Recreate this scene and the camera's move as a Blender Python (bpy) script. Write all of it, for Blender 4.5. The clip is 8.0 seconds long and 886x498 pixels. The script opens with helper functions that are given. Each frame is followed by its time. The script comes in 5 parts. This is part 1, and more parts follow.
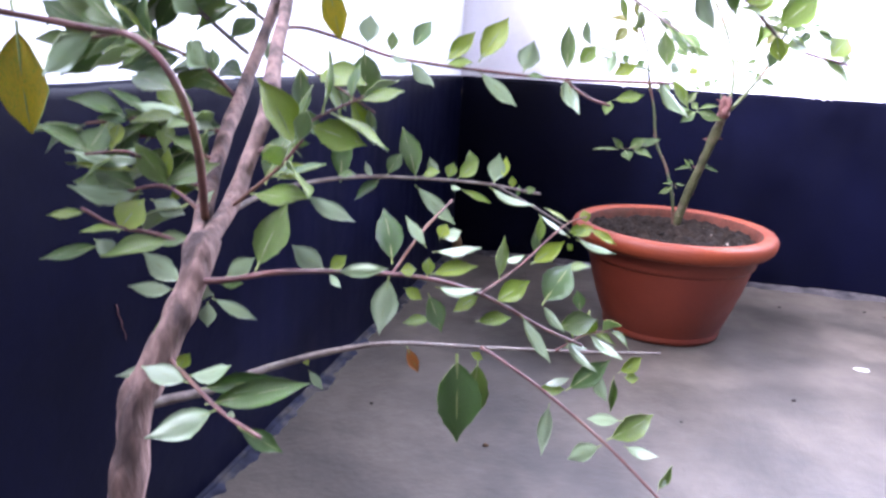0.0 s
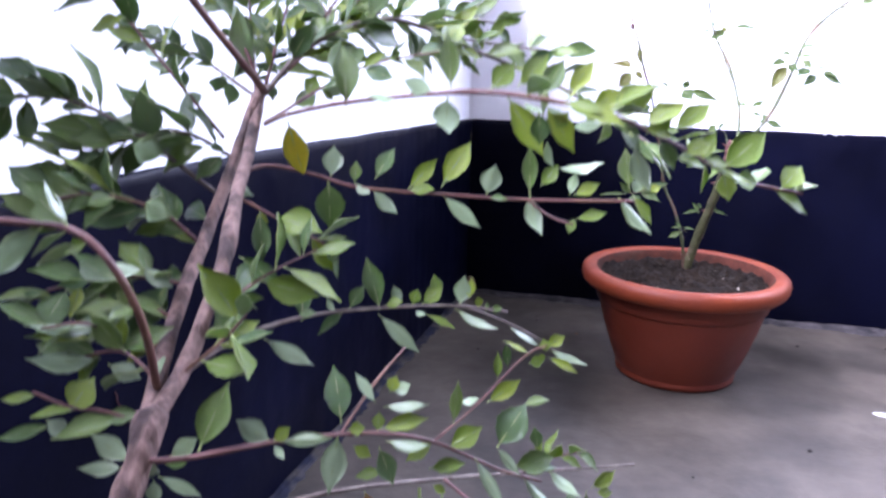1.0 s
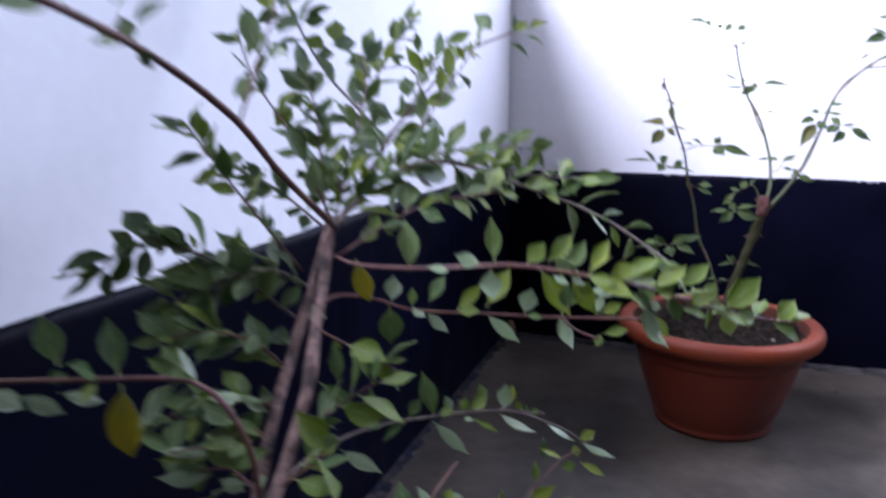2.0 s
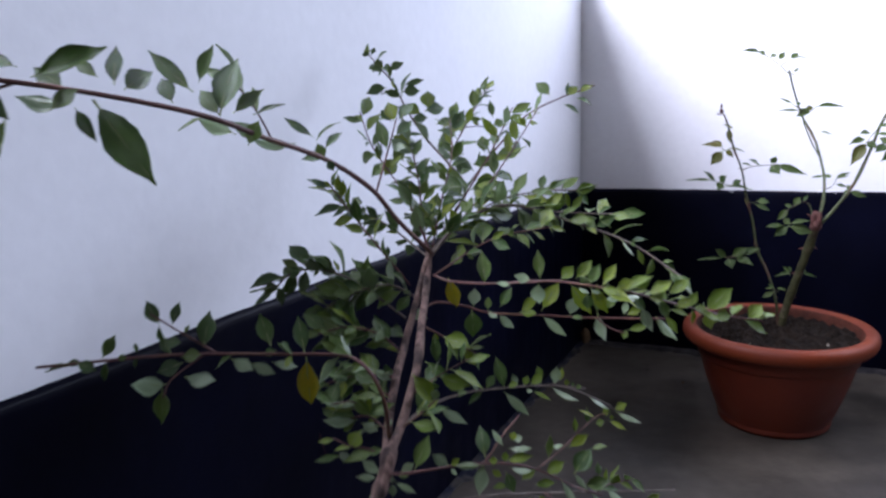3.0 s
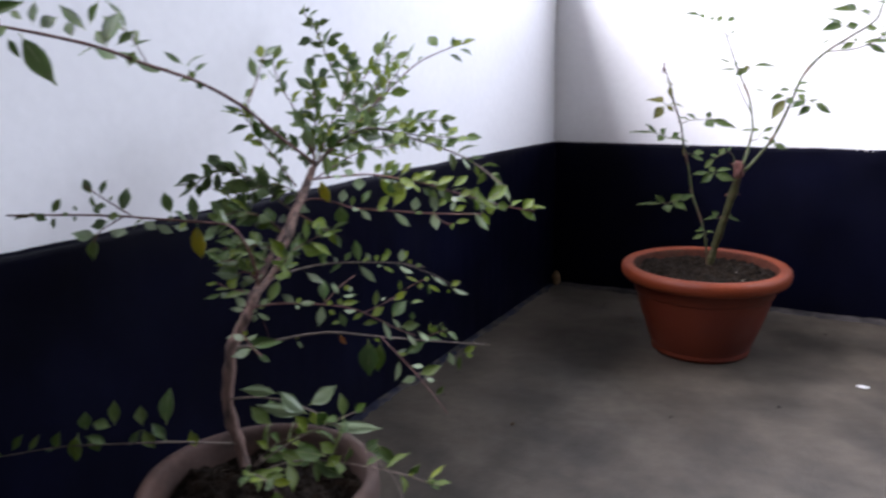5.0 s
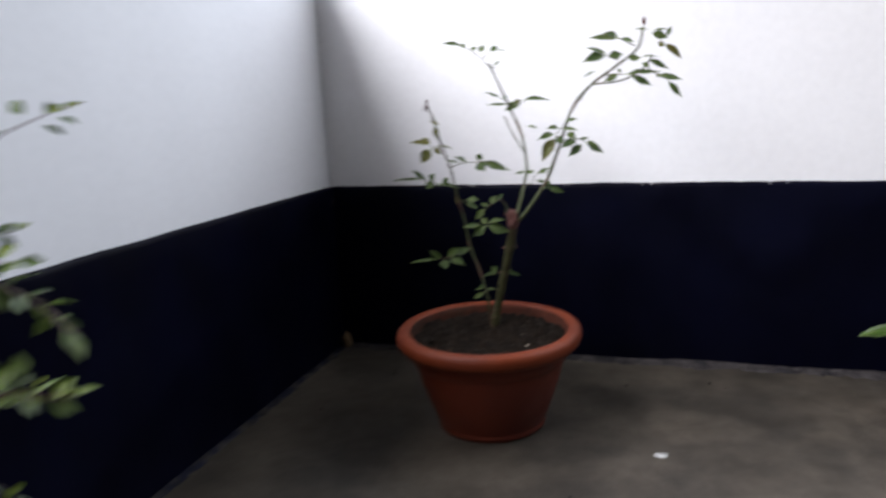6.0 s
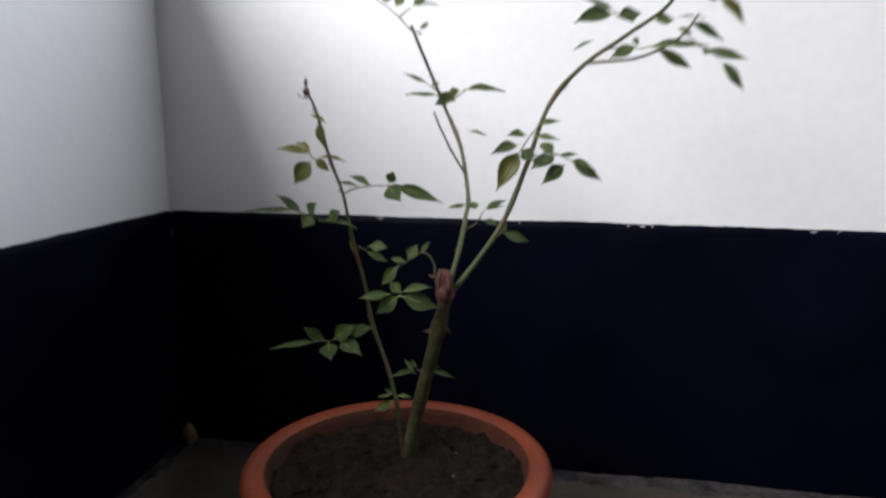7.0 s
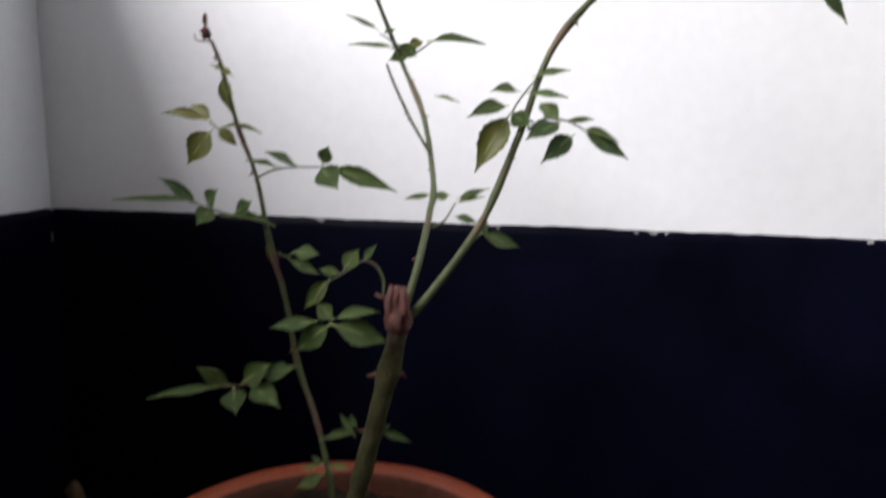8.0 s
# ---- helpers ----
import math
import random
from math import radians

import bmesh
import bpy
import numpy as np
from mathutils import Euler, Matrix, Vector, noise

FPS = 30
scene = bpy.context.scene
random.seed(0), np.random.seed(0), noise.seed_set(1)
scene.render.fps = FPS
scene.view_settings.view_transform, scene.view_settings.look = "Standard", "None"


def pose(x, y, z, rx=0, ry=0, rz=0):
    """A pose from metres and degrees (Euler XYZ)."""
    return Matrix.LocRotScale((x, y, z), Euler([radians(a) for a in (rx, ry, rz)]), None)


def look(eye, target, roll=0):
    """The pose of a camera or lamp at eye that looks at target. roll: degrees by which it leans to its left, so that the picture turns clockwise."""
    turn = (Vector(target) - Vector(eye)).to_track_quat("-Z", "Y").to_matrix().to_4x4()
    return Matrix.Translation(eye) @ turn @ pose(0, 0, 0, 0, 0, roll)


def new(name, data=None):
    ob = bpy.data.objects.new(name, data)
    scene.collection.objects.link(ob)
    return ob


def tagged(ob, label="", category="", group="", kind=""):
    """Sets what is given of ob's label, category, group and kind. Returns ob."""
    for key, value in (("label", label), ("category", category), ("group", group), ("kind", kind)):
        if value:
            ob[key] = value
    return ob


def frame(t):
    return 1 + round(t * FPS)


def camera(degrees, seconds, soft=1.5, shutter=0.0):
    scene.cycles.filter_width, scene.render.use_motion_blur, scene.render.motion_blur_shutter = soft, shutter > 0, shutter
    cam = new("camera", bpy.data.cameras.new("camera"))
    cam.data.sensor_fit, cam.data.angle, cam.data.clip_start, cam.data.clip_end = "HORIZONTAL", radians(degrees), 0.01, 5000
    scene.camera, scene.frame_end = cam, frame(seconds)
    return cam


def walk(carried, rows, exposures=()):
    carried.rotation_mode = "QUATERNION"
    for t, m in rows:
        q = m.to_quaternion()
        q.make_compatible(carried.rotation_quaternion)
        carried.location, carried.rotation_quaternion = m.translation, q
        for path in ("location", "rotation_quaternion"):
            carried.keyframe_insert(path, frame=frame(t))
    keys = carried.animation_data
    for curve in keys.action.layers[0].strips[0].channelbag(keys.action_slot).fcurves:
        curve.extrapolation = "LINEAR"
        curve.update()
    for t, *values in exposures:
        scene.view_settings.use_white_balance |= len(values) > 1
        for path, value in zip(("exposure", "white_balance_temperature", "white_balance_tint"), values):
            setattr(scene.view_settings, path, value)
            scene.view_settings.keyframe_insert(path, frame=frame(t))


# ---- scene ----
cam = camera(62.1, 8.0, soft=2.6, shutter=0.6)
PATH = [
    (0, (0.404, -0.516, 0.471), (-0.054, 1.361, -0.046), 3.3),
    (0.5, (0.412, -0.519, 0.492), (-0.061, 1.36, -0.004), 2.7),
    (1, (0.429, -0.502, 0.523), (-0.102, 1.37, 0.059), 1.4),
    (1.5, (0.438, -0.505, 0.555), (-0.132, 1.36, 0.112), 0.6),
    (2, (0.439, -0.551, 0.588), (-0.198, 1.301, 0.188), 0.2),
    (2.2, (0.447, -0.588, 0.609), (-0.253, 1.249, 0.241), -0.5),
    (3.3, (0.539, -0.739, 0.63), (-0.341, 1.016, 0.246), -1.7),
    (3.5, (0.564, -0.76, 0.628), (-0.338, 0.978, 0.222), -1.6),
    (4, (0.624, -0.808, 0.615), (-0.344, 0.878, 0.147), -1.2),
    (4.2, (0.654, -0.822, 0.614), (-0.327, 0.855, 0.138), -1.4),
    (5.3, (0.791, -0.789, 0.601), (-0.113, 0.943, 0.176), -0.6),
    (5.5, (0.808, -0.725, 0.61), (0.007, 1.064, 0.213), -1.2),
    (6, (0.838, -0.476, 0.646), (0.236, 1.383, 0.223), -3.1),
    (6.5, (0.781, -0.158, 0.651), (0.351, 1.746, 0.215), -3.0),
    (7, (0.696, 0.072, 0.601), (0.327, 1.998, 0.211), -0.0),
    (7.5, (0.654, 0.237, 0.53), (0.349, 2.162, 0.081), 1.3),
    (8, (0.657, 0.314, 0.544), (0.385, 2.266, 0.203), 1.1),
]

EXPOSURES = [
    (0.0, 1.78, 5600, 31), (0.5, 1.66, 5600, 32), (1.0, 1.22, 5500, 32), (1.5, 0.48, 5350, 31), (2.0, -0.14, 5500, 27), (2.2, -0.24, 5650, 22), (3.3, -0.55, 5700, 22), (3.5, -0.60, 5700, 22),
    (4.0, -0.33, 5950, 22), (4.2, -0.30, 6000, 22), (5.3, -0.08, 6250, 19), (5.5, -0.2, 6300, 19), (6.0, -0.80, 6350, 14), (6.5, -1.05, 6420, 12), (7.0, -1.02, 6480, 12), (7.5, -0.78, 6580, 13), (8.0, -0.82, 6580, 13),
]
walk(cam, [(t, look(eye, target, roll)) for t, eye, target, roll in PATH], EXPOSURES)

# ---- light: hazy daylight over the parapets of a covered balcony ----
SUN_EL, SUN_AZ = 19.0, -167.0
world = bpy.data.worlds.new("sky")
scene.world = world
world.use_nodes = True
wn, wl = world.node_tree.nodes, world.node_tree.links
sky = wn.new("ShaderNodeTexSky")
sky.sky_type = "NISHITA"
sky.sun_disc = False
sky.sun_elevation = radians(SUN_EL)
sky.sun_rotation = radians(SUN_AZ)
sky.dust_density = 4.0
sky.air_density = 1.2
wl.new(sky.outputs[0], wn["Background"].inputs[0])
wn["Background"].inputs[1].default_value = 0.05
sun = new("sun", bpy.data.lights.new("sun", "SUN"))
sun.data.energy = 0.8
sun.data.angle = radians(20)
sun.data.color = (1.0, 0.97, 0.96)
sun_way = Vector((0.21, 0.91, -0.32)).normalized()
sun.matrix_world = Matrix.Translation((-2, -3, 5)) @ sun_way.to_track_quat("-Z", "Y").to_matrix().to_4x4()

opening = new("sky_in_opening", bpy.data.lights.new("sky_in_opening", "AREA"))
opening.data.shape = "RECTANGLE"
opening.data.size, opening.data.size_y = 2.4, 1.1
opening.data.energy = 124
opening.data.color = (0.86, 0.93, 1.0)
opening.matrix_world = look((1.70, 1.82, 1.86), (0.0, 0.0, 0.5))

side = new("sky_in_side_opening", bpy.data.lights.new("sky_in_side_opening", "AREA"))
side.data.shape = "RECTANGLE"
side.data.size, side.data.size_y = 2.8, 0.80
side.data.energy = 262
side.data.color = (0.95, 0.97, 1.0)
side.matrix_world = look((-0.65, -0.60, 1.88), (1.2, -0.60, 0.3))

# ---- materials ----
def mat(name, col, rough=0.6, spec=0.5, vary=0.15, scale=30.0, fine=0.0, fine_scale=300.0, bump=0.0, bump_scale=200.0,
        second=None, second_scale=4.0, second_lo=0.5, second_hi=0.62, rand=0.0, trans=0.0, coat=0.0, stretch=(1, 1, 1), hue=0.0, rough_vary=0.08):
    """A surface with variation at two scales, an optional second colour in patches, relief, and a shift from thing to thing."""
    m = bpy.data.materials.new(name)
    m.use_nodes = True
    n, l = m.node_tree.nodes, m.node_tree.links
    p = n["Principled BSDF"]
    co = n.new("ShaderNodeTexCoord")
    mp = n.new("ShaderNodeMapping")
    mp.inputs["Scale"].default_value = stretch
    l.new(co.outputs["Object"], mp.inputs[0])

    def tex(s, detail=4.0):
        t = n.new("ShaderNodeTexNoise")
        t.inputs["Scale"].default_value = s
        t.inputs["Detail"].default_value = detail
        l.new(mp.outputs[0], t.inputs["Vector"])
        return t.outputs["Fac"]

    def ramp(src, a, b, c0, c1):
        r = n.new("ShaderNodeMapRange")
        r.inputs[1].default_value, r.inputs[2].default_value, r.inputs[3].default_value, r.inputs[4].default_value = a, b, c0, c1
        l.new(src, r.inputs[0])
        return r.outputs[0]

    hsv = n.new("ShaderNodeHueSaturation")
    hsv.inputs["Color"].default_value = (*col, 1)
    src = hsv.inputs["Color"]
    if second:
        mx = n.new("ShaderNodeMix")
        mx.data_type = "RGBA"
        mx.inputs[6].default_value, mx.inputs[7].default_value = (*col, 1), (*second, 1)
        l.new(ramp(tex(second_scale, 6.0), second_lo, second_hi, 0, 1), mx.inputs[0])
        l.new(mx.outputs[2], src)
    val = ramp(tex(scale), 0.3, 0.7, 1 - vary, 1 + vary)
    if fine:
        mul = n.new("ShaderNodeMath")
        mul.operation = "MULTIPLY"
        l.new(val, mul.inputs[0])
        l.new(ramp(tex(fine_scale), 0.3, 0.7, 1 - fine, 1 + fine), mul.inputs[1])
        val = mul.outputs[0]
    if rand or hue:
        oi = n.new("ShaderNodeObjectInfo")
        mul = n.new("ShaderNodeMath")
        mul.operation = "MULTIPLY"
        l.new(val, mul.inputs[0])
        l.new(ramp(oi.outputs["Random"], 0, 1, 1 - rand, 1 + rand), mul.inputs[1])
        val = mul.outputs[0]
        if hue:
            l.new(ramp(oi.outputs["Random"], 0, 1, 0.5 + hue, 0.5 - hue), hsv.inputs["Hue"])
    l.new(val, hsv.inputs["Value"])
    l.new(hsv.outputs[0], p.inputs["Base Color"])
    l.new(ramp(tex(scale * 1.7), 0.3, 0.7, max(0.03, rough - rough_vary), min(1, rough + rough_vary)), p.inputs["Roughness"])
    p.inputs["Specular IOR Level"].default_value = spec
    p.inputs["Coat Weight"].default_value = coat
    p.inputs["Coat Roughness"].default_value = 0.32
    if bump:
        b = n.new("ShaderNodeBump")
        b.inputs["Strength"].default_value = 1.0
        b.inputs["Distance"].default_value = bump
        l.new(tex(bump_scale, 6.0), b.inputs["Height"])
        l.new(b.outputs[0], p.inputs["Normal"])
    if trans:
        tr = n.new("ShaderNodeBsdfTranslucent")
        ms = n.new("ShaderNodeMixShader")
        br = n.new("ShaderNodeHueSaturation")
        br.inputs["Value"].default_value = 1.7
        br.inputs["Saturation"].default_value = 1.15
        l.new(hsv.outputs[0], br.inputs["Color"])
        l.new(br.outputs[0], tr.inputs[0])
        ms.inputs[0].default_value = trans
        l.new(p.outputs[0], ms.inputs[1])
        l.new(tr.outputs[0], ms.inputs[2])
        l.new(ms.outputs[0], n["Material Output"].inputs[0])
    return m


M_WALL = mat("white_plaster", (0.78, 0.78, 0.80), 0.85, 0.25, 0.03, 3.0, 0.02, 60, 0.0004, 70.0)
M_DADO = mat("navy_enamel", (0.0013, 0.0015, 0.0064), 0.45, 0.05, 0.3, 6.0, 0.12, 120, 0.0006, 45.0, second=(0.0019, 0.0022, 0.0082), second_scale=3.0)
M_FLOOR = mat("cement_floor", (0.072, 0.059, 0.046), 0.5, 0.35, 0.26, 9.0, 0.16, 42, 0.0008, 120.0, second=(0.043, 0.036, 0.029), second_scale=5.5, second_lo=0.42, second_hi=0.62)
# dark grey of the unseen ceiling and walls, kept low to limit bounce
M_CEIL = mat("bare_concrete", (0.11, 0.106, 0.10), 0.9, 0.2, 0.04, 2.0)
M_MORTAR = mat("grey_mortar", (0.050, 0.044, 0.044), 0.95, 0.1, 0.4, 40, 0.3, 200, 0.002, 160.0, second=(0.022, 0.020, 0.022), second_scale=24)
M_DARKFOOT = mat("paint_smear", (0.008, 0.009, 0.018), 0.8, 0.12, 0.4, 25, 0.3, 150, 0.0008, 90, second=(0.045, 0.040, 0.034), second_scale=22, second_lo=0.48, second_hi=0.66)
M_POT = mat("terracotta_plastic", (0.118, 0.021, 0.009), 0.5, 0.3, 0.1, 14, 0.05, 160, 0.0003, 90, second=(0.098, 0.018, 0.010), second_scale=7)
M_RIM = mat("paler_terracotta_plastic", (0.162, 0.029, 0.008), 0.55, 0.3, 0.1, 18, 0.06, 160, 0.0004, 80, second=(0.130, 0.024, 0.009), second_scale=9)
# terracotta darkened to paint in the shade inside the pot
M_INNER = mat("shade_darkened_terracotta", (0.065, 0.020, 0.012), 0.85, 0.15, 0.3, 25, 0.2, 150, 0.0006, 90, second=(0.045, 0.024, 0.016), second_scale=14)
M_POT2 = mat("weathered_clay", (0.098, 0.056, 0.045), 0.8, 0.25, 0.2, 20, 0.1, 150, 0.0006, 90, second=(0.070, 0.045, 0.038), second_scale=9)
M_SOIL = mat("garden_soil", (0.0095, 0.0058, 0.0034), 0.95, 0.15, 0.5, 45, 0.4, 220, 0.003, 150)
M_STONE = mat("soil_grit", (0.17, 0.145, 0.115), 0.85, 0.2, 0.3, 60, rand=0.5)
M_BARK = mat("grey_brown_bark", (0.165, 0.105, 0.088), 0.8, 0.3, 0.4, 120, 0.3, 420, 0.003, 240, second=(0.060, 0.040, 0.036), second_scale=80, stretch=(1, 1, 0.25))
M_TWIG = mat("grey_twig", (0.125, 0.095, 0.080), 0.7, 0.35, 0.3, 150, 0.2, 500, 0.0006, 300, second=(0.175, 0.145, 0.120), second_scale=60)
M_RED = mat("reddish_twig", (0.088, 0.034, 0.029), 0.55, 0.4, 0.25, 120, 0.15, 500, second=(0.125, 0.062, 0.040), second_scale=40)
M_LEAF = mat("shrub_leaf", (0.076, 0.136, 0.020), 0.36, 0.6, 0.16, 90, 0.08, 400, 0.0004, 150, rand=0.32, trans=0.36, coat=0.2, hue=0.025, rough_vary=0.07)
M_YOUNG = mat("young_shrub_leaf", (0.150, 0.212, 0.018), 0.36, 0.55, 0.14, 90, 0.08, 400, 0.0003, 150, rand=0.25, trans=0.45, coat=0.15, hue=0.02, rough_vary=0.07)
M_YELLOW = mat("yellowed_leaf", (0.38, 0.27, 0.012), 0.45, 0.45, 0.15, 80, second=(0.20, 0.24, 0.03), second_scale=60, trans=0.4)
M_DEAD = mat("dry_leaf", (0.33, 0.12, 0.03), 0.7, 0.3, 0.3, 90, rand=0.2, trans=0.2)
# pale underside colour that also paints in some silvery sky sheen
M_UNDER = mat("pale_sheen_underside", (0.20, 0.265, 0.150), 0.40, 0.7, 0.12, 90, 0.06, 400, rand=0.2, trans=0.25)
M_VEIN = mat("pale_midrib", (0.22, 0.28, 0.09), 0.5, 0.4, 0.1, 90)
M_ROSELEAF = mat("rose_leaf", (0.060, 0.098, 0.023), 0.45, 0.45, 0.15, 120, 0.08, 500, 0.0004, 260, rand=0.25, trans=0.50, hue=0.018)
M_ROSEYOUNG = mat("young_rose_leaf", (0.105, 0.115, 0.022), 0.48, 0.4, 0.2, 90, 0.1, 500, rand=0.2, trans=0.35, hue=0.02, second=(0.12, 0.08, 0.03), second_scale=70)
M_CANE = mat("green_rose_cane", (0.054, 0.066, 0.026), 0.55, 0.25, 0.2, 60, 0.1, 300, second=(0.095, 0.068, 0.04), second_scale=22)
M_ROSESTEM = mat("old_rose_stem", (0.036, 0.036, 0.015), 0.75, 0.15, 0.4, 60, 0.3, 260, 0.0016, 130, second=(0.060, 0.048, 0.028), second_scale=38)
M_ROSERED = mat("red_rose_cane", (0.034, 0.042, 0.015), 0.6, 0.2, 0.2, 70, 0.1, 300, second=(0.060, 0.030, 0.020), second_scale=25)
M_THORN = mat("red_thorn", (0.095, 0.038, 0.026), 0.55, 0.4, 0.2, 150)
M_CUT = mat("dried_cut_wood", (0.085, 0.034, 0.028), 0.75, 0.3, 0.35, 120, 0.2, 500, 0.001, 220)
M_BUD = mat("dried_bud", (0.06, 0.025, 0.022), 0.8, 0.2, 0.3, 200)
M_CHIP = mat("white_paint_chip", (0.58, 0.58, 0.57), 0.7, 0.3, 0.1, 60)
M_GRIT = mat("dark_grit", (0.035, 0.03, 0.028), 0.9, 0.2, 0.3, 90, rand=0.5)
M_NUB = mat("ochre_mortar_lump", (0.15, 0.095, 0.05), 0.9, 0.2, 0.35, 70, 0.2, 250, 0.0015, 180)

# ---- builders ----
def mesh(name, verts, faces, material, smooth=True, slots=None):
    me = bpy.data.meshes.new(name)
    me.from_pydata([tuple(v) for v in verts], [], faces)
    for mm in (material if isinstance(material, (list, tuple)) else [material]):
        me.materials.append(mm)
    if slots:
        me.polygons.foreach_set("material_index", slots)
    me.polygons.foreach_set("use_smooth", [smooth] * len(me.polygons))
    me.update()
    return me


def thing(name, at, label, category, group="", kind=""):
    ob = new(name)
    ob.location = at
    ob.empty_display_size = 0.05
    return tagged(ob, label, category, group, kind)


def part(name, me, parent, label="", m=None):
    """A mesh under a thing or part; its vertices are in world places, unless a pose m is given."""
    ob = new(name, me)
    ob.parent = parent
    ob.matrix_parent_inverse = Matrix.Translation(-parent.location) if parent.type == "EMPTY" else Matrix()
    if m is not None:
        ob.matrix_basis = m
    return tagged(ob, label)


def box(x0, x1, y0, y1, z0, z1):
    v = [(x, y, z) for z in (z0, z1) for y in (y0, y1) for x in (x0, x1)]
    f = [(0, 2, 3, 1), (4, 5, 7, 6), (0, 1, 5, 4), (2, 6, 7, 3), (0, 4, 6, 2), (1, 3, 7, 5)]
    return v, f


def smooth_line(pts, per=6):
    """A Catmull-Rom line through the points."""
    p = [Vector(q) for q in pts]
    p = [2 * p[0] - p[1]] + p + [2 * p[-1] - p[-2]]
    out = []
    for i in range(1, len(p) - 2):
        for k in range(per):
            t = k / per
            out.append(0.5 * ((2 * p[i]) + (p[i + 1] - p[i - 1]) * t + (2 * p[i - 1] - 5 * p[i] + 4 * p[i + 1] - p[i + 2]) * t * t
                              + (3 * p[i] - p[i - 1] - 3 * p[i + 1] + p[i + 2]) * t ** 3))
    out.append(p[-2])
    return out


def frames_along(line):
    """A tangent, an upper and a side direction at each point of the line."""
    res = []
    for i, q in enumerate(line):
        t = (line[min(i + 1, len(line) - 1)] - line[max(i - 1, 0)]).normalized()
        up = Vector((0, 0, 1)) if abs(t.z) < 0.9 else Vector((0, -1, 0))
        side = t.cross(up).normalized()
        res.append((q, t, side.cross(t).normalized(), side))
    return res


def tube(line, r0, r1, sides=8, lump=0.0, seed=0, knots=()):
    """Vertices and faces of a tapered, slightly uneven stem; knots: (place 0..1, swelling)."""
    v, f = [], []
    fr = frames_along(line)
    t0 = fr[0][1]
    a = fr[0][2]
    n = len(fr)
    for i, (q, t, _, _) in enumerate(fr):
        a = (a - t * a.dot(t)).normalized()
        b = t.cross(a)
        s = i / (n - 1)
        r = r0 + (r1 - r0) * s
        for at, sw in knots:
            r *= 1 + sw * math.exp(-((s - at) / 0.035) ** 2)
        for k in range(sides):
            w = 2 * math.pi * k / sides
            d = a * math.cos(w) + b * math.sin(w)
            rr = r * (1 + lump * noise.noise(q * 90 + d * 1.3 + Vector((seed, 0, 0))))
            v.append(q + d * rr)
    for i in range(n - 1):
        for k in range(sides):
            k2 = (k + 1) % sides
            f.append((i * sides + k, i * sides + k2, (i + 1) * sides + k2, (i + 1) * sides + k))
    v.append(fr[0][0] - t0 * r0 * 0.2)
    v.append(fr[-1][0] + fr[-1][1] * r1 * 0.8)
    for k in range(sides):
        k2 = (k + 1) % sides
        f.append((len(v) - 2, k2, k))
        f.append((len(v) - 1, (n - 1) * sides + k, (n - 1) * sides + k2))
    return v, f


def join(*meshes):
    v, f = [], []
    for mv, mf in meshes:
        k = len(v)
        v += list(mv)
        f += [tuple(i + k for i in face) for face in mf]
    return v, f


def blob(at, size, seed=0, rough=0.35, seg=10):
    """A rounded, uneven body round a place."""
    v, f = [], []
    for i in range(seg // 2 + 1):
        a = math.pi * i / (seg // 2)
        for k in range(seg):
            b = 2 * math.pi * k / seg
            d = Vector((math.sin(a) * math.cos(b), math.sin(a) * math.sin(b), math.cos(a)))
            r = 1 + rough * noise.noise(d * 1.6 + Vector((seed * 3.1, seed, 0)))
            v.append((at[0] + d.x * r * size[0], at[1] + d.y * r * size[1], at[2] + d.z * r * size[2]))
    for i in range(seg // 2):
        for k in range(seg):
            k2 = (k + 1) % seg
            f.append((i * seg + k, (i + 1) * seg + k, (i + 1) * seg + k2, i * seg + k2))
    return v, f


def lathe(profile, seg=72, wob=0.0, centre=(0, 0, 0)):
    v, f = [], []
    cx, cy, cz = centre
    for r, z in profile:
        for k in range(seg):
            w = 2 * math.pi * k / seg
            rr = r * (1 + wob * noise.noise(Vector((math.cos(w) * 1.5, math.sin(w) * 1.5, z * 4))))
            v.append((cx + rr * math.cos(w), cy + rr * math.sin(w), cz + z))
    for i in range(len(profile) - 1):
        for k in range(seg):
            k2 = (k + 1) % seg
            f.append((i * seg + k, i * seg + k2, (i + 1) * seg + k2, (i + 1) * seg + k))
    return v, f


